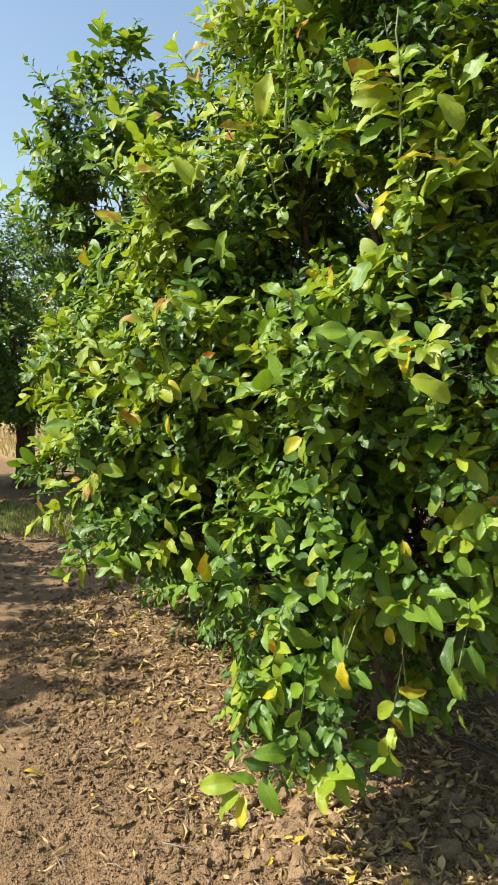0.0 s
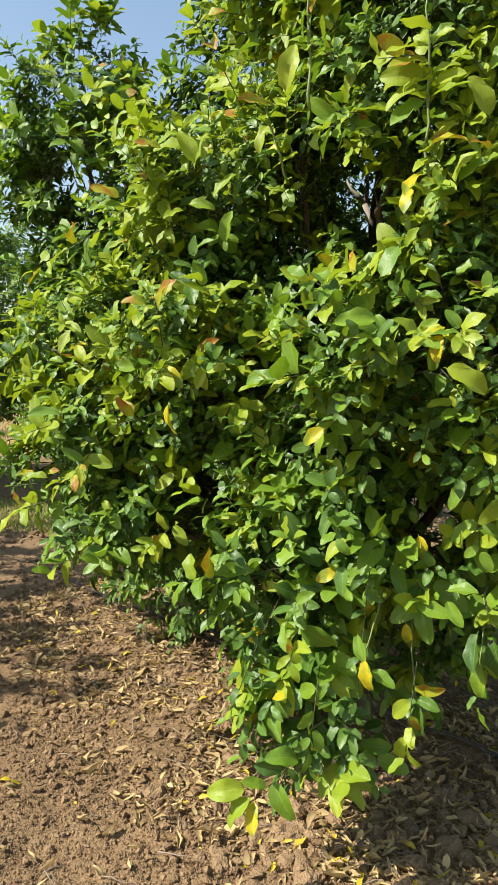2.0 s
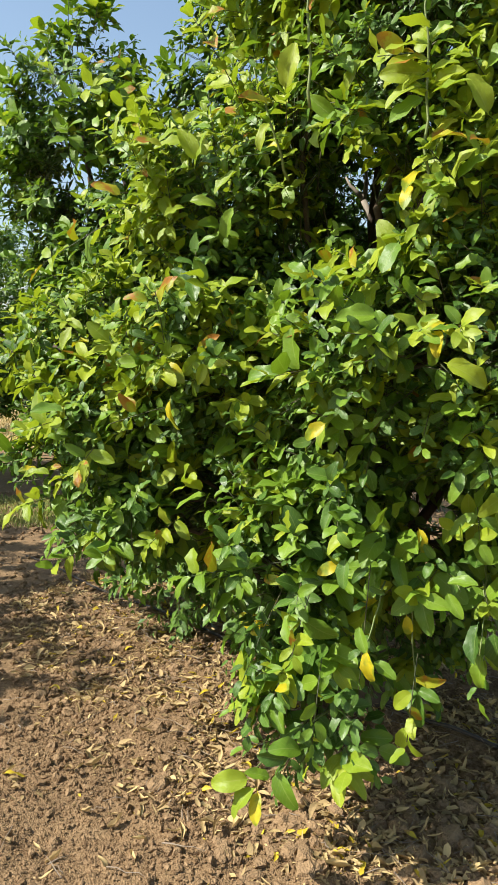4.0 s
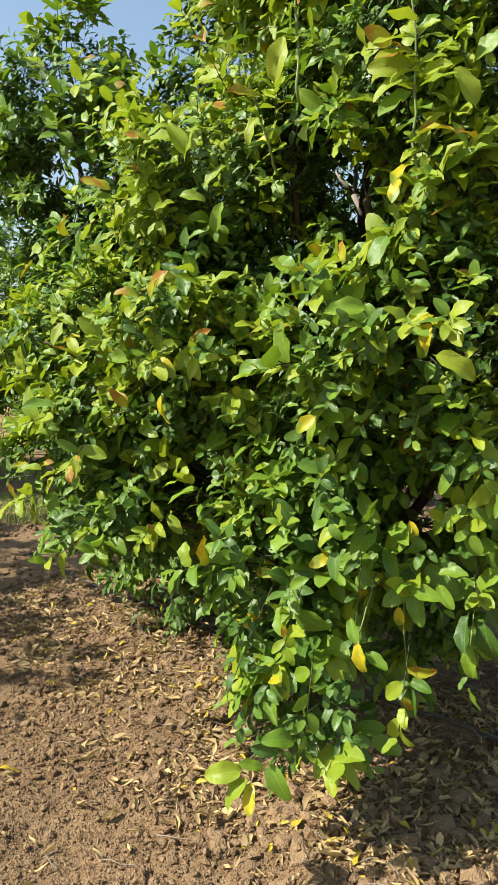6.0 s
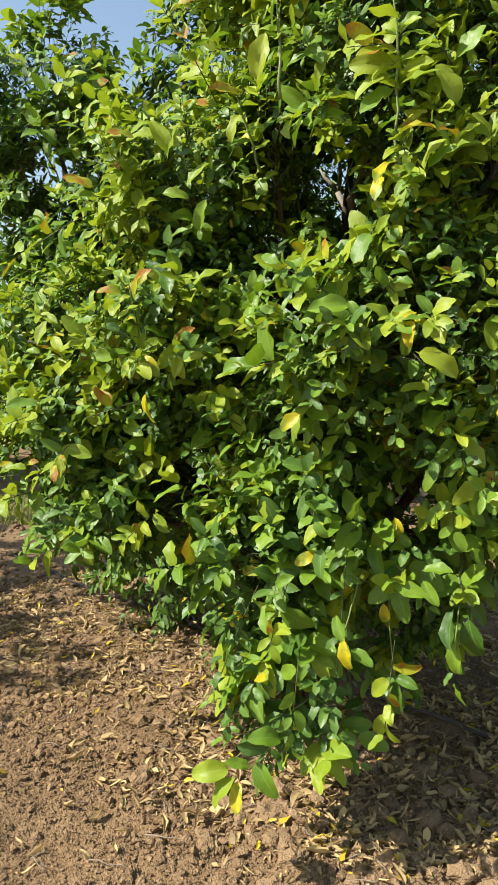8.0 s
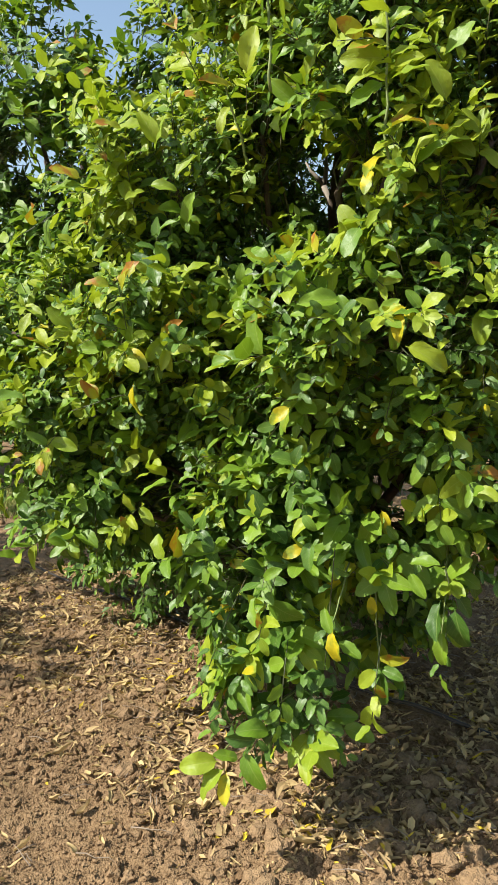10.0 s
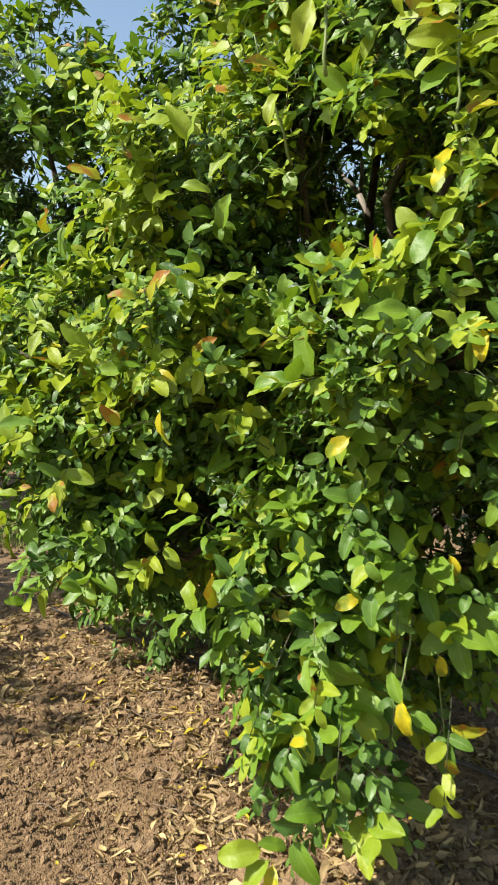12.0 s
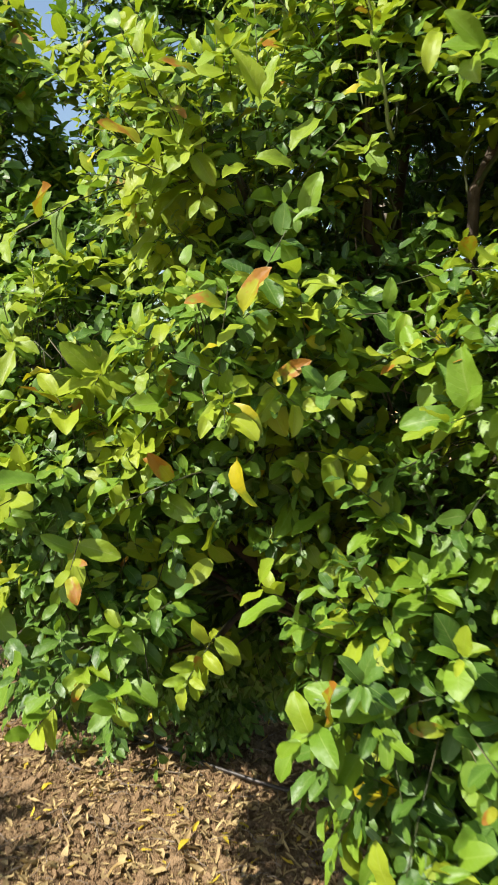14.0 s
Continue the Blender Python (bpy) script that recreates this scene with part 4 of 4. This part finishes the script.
def hang_lemons():
    rng = np.random.default_rng(31)
    me = lemon_mesh()
    spots = [Vector((x, y + 0.05, z)) for x, y, z in LEMONS]
    for k in range(18):
        l = NEAR_LOBES[int(rng.choice([1, 2, 4, 5, 7, 8, 9, 10, 12]))]
        d = unit(rng.normal(size=3) * (1, 1, 0.8))
        d[1] = -abs(d[1])
        spots.append(Vector(l[:3]) + Vector(d * np.array(l[3:]) * rng.uniform(0.8, 1.15)))
    for p in spots:
        ob = part("lemon", me, lemon_tree, "small unripe green lemon")
        ob.matrix_parent_inverse = lemon_tree.matrix_basis.inverted()
        size = rng.uniform(0.030, 0.045)
        ob.matrix_basis = Matrix.Translation(p + Vector((0, 0, 0.5 * size))) @ pose(0, 0, 0, rng.uniform(-20, 20), rng.uniform(-20, 20), rng.uniform(0, 360)) @ Matrix.Scale(size, 4)


hang_lemons()


def bare_branches():
    """The forked limb, coloured sunlit pale, and dead twigs that show in the middle of the crown."""
    foot = np.array((0.48, 3.05, 0.0))
    lines = [([(0.44, 2.98, 0.80), (0.52, 2.97, 1.30), (0.49, 2.94, 1.70), (0.455, 2.92, 1.975), (0.42, 2.92, 2.09), (0.385, 2.92, 2.18)], (0.036, 0.026, 0.018, 0.0145, 0.013, 0.012)),
             ([(0.385, 2.92, 2.18), (0.35, 2.91, 2.22), (0.33, 2.92, 2.24), (0.31, 2.92, 2.275)], (0.010, 0.008, 0.006, 0.004)),
             ([(0.385, 2.92, 2.18), (0.392, 2.92, 2.22), (0.394, 2.91, 2.26), (0.39, 2.91, 2.32)], (0.011, 0.010, 0.008, 0.005))]
    for pts, rad in lines:
        v, f = tubes([np.array(pts) - foot], [rad], 8)
        part("limb", tri_mesh("limb", v, f, mats=(SUNLIT_LIMB,)), lemon_tree, "bare grey-brown limb")
    rng = np.random.default_rng(3)
    paths, radii = [], []
    for k in range(22):
        a = np.array((0.26, 2.48, rng.uniform(1.40, 1.82))) + rng.normal(0, 0.04, 3)
        d = unit(np.array((rng.uniform(-1, 0.8), rng.uniform(-0.9, -0.1), rng.uniform(-0.7, 0.7))))
        paths.append(bend(a, a + d * rng.uniform(0.12, 0.34), rng.uniform(-0.03, 0.03), 0.012, 6, k) - foot)
        radii.append((0.004, 0.0015))
    v, f = tubes(paths, radii, 5)
    part("dead_twig", tri_mesh("dead_twig", v, f, mats=(DEADWOOD,)), lemon_tree, "bare dead twigs", "stuff")


bare_branches()
citrus_tree("lemon_tree", "tall green lemon tree further along the orchard row", (-1.00, 4.90, 0.0), (-1.00, 4.50, 0.9),
            BACK_LOBES, 0.08, 215, 9, 0.104, 0.27, COARSE, 23, keep=lambda p, r: (p[:, 1] < 4.4) | (r.random(len(p)) < 0.35), wild=60, darker_x=-0.55)

FAR_LOBES = [(0, 0, 2.3, 1.9, 1.9, 1.2), (-0.9, -0.5, 1.9, 1.1, 1.1, 0.8), (0.9, -0.6, 2.0, 1.1, 1.1, 0.9), (0.1, -0.8, 3.0, 1.1, 1.0, 0.8), (0.4, 0.8, 2.2, 1.2, 1.2, 1.1), (-0.1, -0.2, 1.5, 1.5, 1.5, 0.45)]
# Unseen trees are added: left ones shade the track, hidden ones behind block skylight.
ORCHARD_AND_SHADE = ((-5.1, 9.6, 1.0, 150, 0.105), (-6.8, 8.7, 1.05, 80, 0.15), (-2.2, 14.5, 1.0, 30, 0.15), (-4.68, 2.55, 0.80, 26, 0.15), (-4.85, 4.55, 0.72, 26, 0.15),
           (-7.1, 6.8, 0.8, 17, 0.20), (-9.5, 17.5, 1.0, 17, 0.20), (1.2, 8.2, 0.9, 17, 0.20), (3.6, 5.2, 0.8, 17, 0.20), (-4.6, 12.6, 0.9, 26, 0.15))
for n_far, (fx, fy, grow, thick_set, leaf_size) in enumerate(ORCHARD_AND_SHADE):
    lobes = [(fx + a * grow, fy + b * grow, c, d * grow, e * grow, f * grow) for a, b, c, d, e, f in FAR_LOBES]
    citrus_tree("orchard_or_shade_tree", "dark green orchard tree with a bare shaded trunk, unseen ones added for shade", (fx, fy, 0.0), (fx + 0.05, fy, 1.2), lobes, 0.15, thick_set, 9, leaf_size, 0.15, TINY, 40 + n_far, twiggy=False)


# ---- on the ground ----
def from_row(x, y):
    """How far a place lies from the pipe of the tree row, towards the path."""
    return -((x + 0.32) * 0.65 + (y - 3.69) * 0.76)


def build_pipe():
    line = np.array([(-2.2, 5.35), (-1.4, 4.62), (-0.84, 4.15), (-0.32, 3.69), (0.22, 3.24), (0.71, 2.83), (0.97, 2.66), (1.6, 2.20), (2.3, 1.6)])
    s = np.linspace(0, len(line) - 1, 60)
    x = np.interp(s, range(len(line)), line[:, 0])
    y = np.interp(s, range(len(line)), line[:, 1]) + 0.012 * np.sin(s * 3.1)
    z = ground_height(x, y) + np.where(x < -0.5, 0.006, 0.018)
    z = np.convolve(np.pad(z, 2, "edge"), np.ones(5) / 5, "valid")
    v, f = tubes([np.stack([x, y, z], -1)], [(0.0082, 0.0082)], 10)
    ob = new("irrigation_pipe", tri_mesh("irrigation_pipe", v, f, mats=(PIPE,)))
    tagged(ob, "dusty black plastic drip irrigation pipe on the soil", "pipe")


build_pipe()


def lumps(count, lo, hi, power, area, accept, seed, sub):
    """Crumbs and clods of soil, half sunk, as one triangle soup."""
    rng = np.random.default_rng(seed)
    if sub:
        bm = bmesh.new()
        bmesh.ops.create_icosphere(bm, subdivisions=sub, radius=1)
        bm.verts.ensure_lookup_table()
        form = np.array([v.co[:] for v in bm.verts])
        tri = np.array([[v.index for v in f.verts] for f in bm.faces])
        bm.free()
    else:
        form = np.array([(1, 0, 0), (-1, 0, 0), (0, 1, 0), (0, -1, 0), (0, 0, 1), (0, 0, -1)], float)
        tri = np.array([(0, 2, 4), (2, 1, 4), (1, 3, 4), (3, 0, 4), (2, 0, 5), (1, 2, 5), (3, 1, 5), (0, 3, 5)])
    x = rng.uniform(area[0], area[1], count * 5)
    y = rng.uniform(area[2], area[3], count * 5)
    ok = rng.random(len(x)) < accept(x, y)
    x, y = x[ok][:count], y[ok][:count]
    n = len(x)
    size = lo + (hi - lo) * rng.random(n) ** power
    shape = form[None] * rng.uniform(0.5, 1.3, (n, len(form)))[..., None] * rng.uniform(0.5, 1.25, (n, 1, 3))
    a = rng.uniform(0, 6.28, n)
    c, s = np.cos(a)[:, None], np.sin(a)[:, None]
    shape = np.stack([shape[..., 0] * c - shape[..., 1] * s, shape[..., 0] * s + shape[..., 1] * c, shape[..., 2] * 0.8], -1) * size[:, None, None]
    place = np.stack([x, y, ground_height(x, y) + size * 0.25], -1)
    v = (shape + place[:, None]).reshape(-1, 3)
    f = (tri[None] + (np.arange(n) * len(form))[:, None, None]).reshape(-1, 3)
    return v, f


def flat(me):
    me.polygons.foreach_set("use_smooth", np.zeros(len(me.polygons), bool))
    return me


def build_clods():
    crumbly = lambda x, y: (x > 0.05 - 0.42 * y) * (0.45 + 0.55 * vnoise(x, y, 0.16, 14)) * np.clip(1.6 - 0.28 * y, 0.4, 1)
    bands = lambda x, y: np.clip(1.25 - 0.8 * np.abs(from_row(x, y) - 0.75), 0.12, 1) * (0.35 + 0.65 * (vnoise(x, y, 0.3, 4) > 0.45))
    v, f = lumps(38000, 0.0024, 0.0098, 2.1, (-1.6, 1.15, 1.62, 4.0), crumbly, 61, 0)
    tagged(new("soil_crumbs", flat(tri_mesh("soil_crumbs", v, f, mats=(CLOD,)))), "fine reddish-brown soil crumbs strewn over the ground", "soil", kind="stuff")
    v, f = lumps(7000, 0.006, 0.024, 2.2, (-1.9, 1.5, 1.5, 4.6), bands, 62, 1)
    tagged(new("soil_clods", flat(tri_mesh("soil_clods", v, f, mats=(CLOD,)))), "loose reddish-brown clods of tilled soil", "soil", kind="stuff")
    v, f = lumps(2600, 0.010, 0.040, 2.4, (-5.0, -0.8, 4.2, 8.5), lambda x, y: 0.4 + 0.6 * vnoise(x, y, 0.4, 9), 64, 0)
    tagged(new("far_clods", tri_mesh("far_clods", v, f, mats=(CLOD,))), "soil clods along the shaded track", "soil", kind="stuff")
    rng = np.random.default_rng(63)
    forms = []
    for k in range(12):
        bm = bmesh.new()
        bmesh.ops.create_icosphere(bm, subdivisions=2, radius=1)
        for vert in bm.verts:
            p = vert.co.normalized()
            vert.co = p * (1 + 0.42 * noise.noise(p * 1.6 + Vector((k * 5, 0, 0))) + 0.22 * noise.noise(p * 4.5 + Vector((0, k * 3, 0))) + 0.10 * noise.noise(p * 11))
            vert.co.z *= 0.7
        me = bpy.data.meshes.new("earth_clod")
        bm.to_mesh(me)
        bm.free()
        me.materials.append(CLOD)
        forms.append(me)
    made = 0
    while made < 230:
        churned = made >= 130
        x, y = (rng.uniform(0.0, 1.05), rng.uniform(1.65, 2.45)) if churned else (rng.uniform(-1.0, 1.1), rng.uniform(1.7, 3.9))
        if not 0.05 < from_row(x, y) < 1.35:
            continue
        size = 0.012 + (0.032 if churned else 0.026) * rng.random() ** 2
        ob = tagged(new("earth_clod", forms[made % 12]), "reddish-brown clod of dry earth on the ground", "soil clod", "clods on the ground")
        ob.matrix_basis = pose(x, y, float(ground_height(x, y)) + size * 0.2, 0, 0, rng.uniform(0, 360)) @ Matrix.Diagonal((size, size * rng.uniform(0.7, 1.2), size, 1))
        made += 1


build_clods()


def flat_leaves(x, y, size, rng, seed, form, curl=(-0.6, 0.7), fold=(0.0, 1.6), high=0.002, ragged=0.75):
    n = len(x)
    a = rng.uniform(0, 6.28, n)
    axis = unit(np.stack([np.cos(a), np.sin(a), rng.normal(0, 0.22, n)], -1))
    up = np.stack([rng.normal(0, 0.4, n), rng.normal(0, 0.4, n), np.ones(n)], -1)
    normal = unit(up - axis * np.sum(up * axis, -1, keepdims=True))
    pos = np.stack([x, y, ground_height(x, y) + high + 0.10 * size], -1)
    return leaf_arrays(form, pos, axis, normal, size, rng.uniform(0.08, 0.38, n), rng.uniform(*fold, n), rng.uniform(*curl, n), seed, ragged)


def build_litter():
    rng = np.random.default_rng(71)
    x, y = rng.uniform(-1.7, 1.6, 76000), rng.uniform(1.6, 4.9, 76000)
    d = from_row(x, y)
    dense = np.where(d < 0.75, 0.62, np.clip(0.62 - (d - 0.75) * 1.2, 0.016, 1)) * np.clip(2.2 * vnoise(x, y, 0.20, 6) - 0.35, 0.06, 1.5)
    ok = (rng.random(len(x)) < dense) & (x > -0.1 - 0.42 * y) & (x < 1.6) & ((np.abs(d) > 0.05) | (rng.random(len(x)) < 0.12))
    x, y = x[ok], y[ok]
    size = 0.009 + 0.056 * rng.random(len(x)) ** 2.0
    # whole dry leaves lie thick under the skirt of the tree
    n = 2300
    wx, wy = rng.uniform(0.15, 1.5, n), rng.uniform(1.80, 3.1, n)
    lie = rng.random(n) < np.clip(2.2 * vnoise(wx, wy, 0.16, 9) - 0.2, 0.1, 1) * np.clip((wx - 0.1 + 0.35 * (wy - 1.6)) * 3, 0, 1)
    x, y = np.concatenate([x, wx[lie]]), np.concatenate([y, wy[lie]])
    size = np.concatenate([size, rng.uniform(0.030, 0.068, lie.sum())])
    v, f, uv = flat_leaves(x, y, size, rng, 72, COARSE)
    kind = np.repeat((rng.random(len(x)) < 0.045).astype(int), len(COARSE[3]))
    ob = new("leaf_litter", tri_mesh("leaf_litter", v, f, uv, (DRY[0], FALLEN_YELLOW[0]), kind))
    tagged(ob, "dry tan and brown leaf litter covering the soil", "leaf litter", kind="stuff")
    # broken twigs among the leaves
    paths, radii = [], []
    for k in range(900):
        px, py = rng.uniform(-1.2, 1.6), rng.uniform(1.7, 4.4)
        if from_row(px, py) > 0.95 and rng.random() < 0.8:
            continue
        a, l = rng.uniform(0, 6.28), rng.uniform(0.03, 0.16)
        z = float(ground_height(px, py)) + 0.014
        q = np.array((px, py, z))
        paths.append(bend(q, q + np.array((math.cos(a) * l, math.sin(a) * l, rng.uniform(-0.004, 0.008))), 0.004, 0.003, 5, k))
        radii.append((rng.uniform(0.0009, 0.0028), 0.0007))
    v, f = tubes(paths, radii, 5)
    tagged(new("fallen_twigs", tri_mesh("fallen_twigs", v, f, mats=(DEADWOOD,))), "broken dry twigs scattered among the leaf litter", "twigs", kind="stuff")


build_litter()


def build_fallen_leaves():
    """Single dropped leaves that lie apart on the bare soil."""
    rng = np.random.default_rng(81)
    forms = []
    for variant in range(14):
        yellow = variant >= 10
        one = np.zeros((1, 3))
        v, f, uv = leaf_arrays(FINE, one, np.array([[0, 1.0, 0]]), np.array([[0, 0, 1.0]]), np.ones(1), rng.uniform(0.13, 0.24, 1) * (1.1 if yellow else 1),
                               rng.uniform(0.5, 2.2, 1) * (0.4 if yellow else 1), rng.uniform(-0.5, 0.5, 1) * (0.5 if yellow else 1), 300 + variant, 0.15 if yellow else 0.45)
        v[:, 0] += 0.10 * np.sin(v[:, 1] * rng.uniform(2, 5))
        v[:, 2] += 0.05 * np.sin(v[:, 1] * rng.uniform(4, 9) + variant)
        v[:, 1] -= 0.5
        v[:, 2] -= v[:, 2].min()
        forms.append(tri_mesh("fallen_leaf", v, f, uv, ((FALLEN_YELLOW if yellow else DRY)[1],)))
    spots = [(-0.55, 2.31, 0), (-0.34, 2.17, 0), (-0.29, 2.11, 0), (-0.37, 2.00, 0), (-0.26, 1.90, 0), (-0.17, 2.12, 0), (-0.03, 1.98, 0),
             (0.34, 2.03, 1), (0.16, 1.89, 1), (-0.57, 1.83, 0), (-0.50, 1.81, 0), (-0.78, 3.44, 1), (-0.27, 2.97, 1), (-0.12, 2.72, 1),
             (-0.05, 2.92, 0), (0.80, 2.10, 1), (-0.82, 2.17, 0), (-0.14, 2.53, 0), (-0.34, 1.78, 0), (-0.31, 2.14, 0), (-0.55, 3.70, 1), (-0.58, 3.95, 1)]
    for k in range(190):
        x, y = rng.uniform(-1.4, 1.1), rng.uniform(1.6, 3.9)
        if from_row(x, y) > 0.9 and rng.random() < 0.72:
            continue
        spots.append((x, y, int(rng.random() < 0.12)))
    for x, y, yellow in spots:
        me = forms[int(rng.integers(10, 14)) if yellow else int(rng.integers(0, 10))]
        label = "fallen yellow citrus leaf on the soil" if yellow else "curled dry tan citrus leaf on the soil"
        ob = tagged(new("fallen_leaf", me), label, "fallen leaf", "fallen leaves")
        ob.matrix_basis = pose(x, y, float(ground_height(x, y)) + 0.008, rng.uniform(-12, 12), rng.uniform(-14, 14), rng.uniform(0, 360)) @ Matrix.Scale(rng.uniform(0.045, 0.086), 4)


build_fallen_leaves()


def grass_field(name, label, mat, count, area, tall, wide, accept, seed):
    rng = np.random.default_rng(seed)
    x, y = rng.uniform(area[0], area[1], count), rng.uniform(area[2], area[3], count)
    ok = rng.random(count) < accept(x, y)
    x, y = x[ok], y[ok]
    n = len(x)
    h = rng.uniform(0.4, 1.0, n) * tall
    a = rng.uniform(0, 6.28, n)
    side = np.stack([np.cos(a), np.sin(a), np.zeros(n)], -1) * wide
    lean = np.stack([rng.normal(0, 0.3, n), rng.normal(0, 0.3, n), np.ones(n)], -1) * h[:, None]
    p = np.stack([x, y, ground_height(x, y) - 0.01], -1)
    mid = p + lean * 0.55 + np.array((0, 0, 0.05)) * h[:, None]
    v = np.stack([p - side, p + side, mid - side * 0.7, mid + side * 0.7, p + lean * (1, 1, 0.9)], 1).reshape(-1, 3)
    f = (np.array([(0, 1, 3), (0, 3, 2), (2, 3, 4)])[None] + (np.arange(n) * 5)[:, None, None]).reshape(-1, 3)
    tagged(new(name, tri_mesh(name, v, f, mats=(mat,))), label, "grass", kind="stuff")


strip = lambda x, y: np.clip(1.6 * (y - 6.2), 0, 1) * np.clip(1.5 * (8.2 - y), 0, 1) * (0.35 + 0.65 * (vnoise(x, y, 0.4, 8) > 0.35))
grass_field("green_grass", "patchy green and straw-coloured grass between the rows", GRASS, 34000, (-6.0, -1.8, 6.0, 8.3), 0.085, 0.005, strip, 91)
grass_field("dry_grass", "pale dry yellow grass beyond the trees", STRAW, 16000, (-14, 6, 13.8, 25), 0.22, 0.010, lambda x, y: np.ones(len(x)), 92)
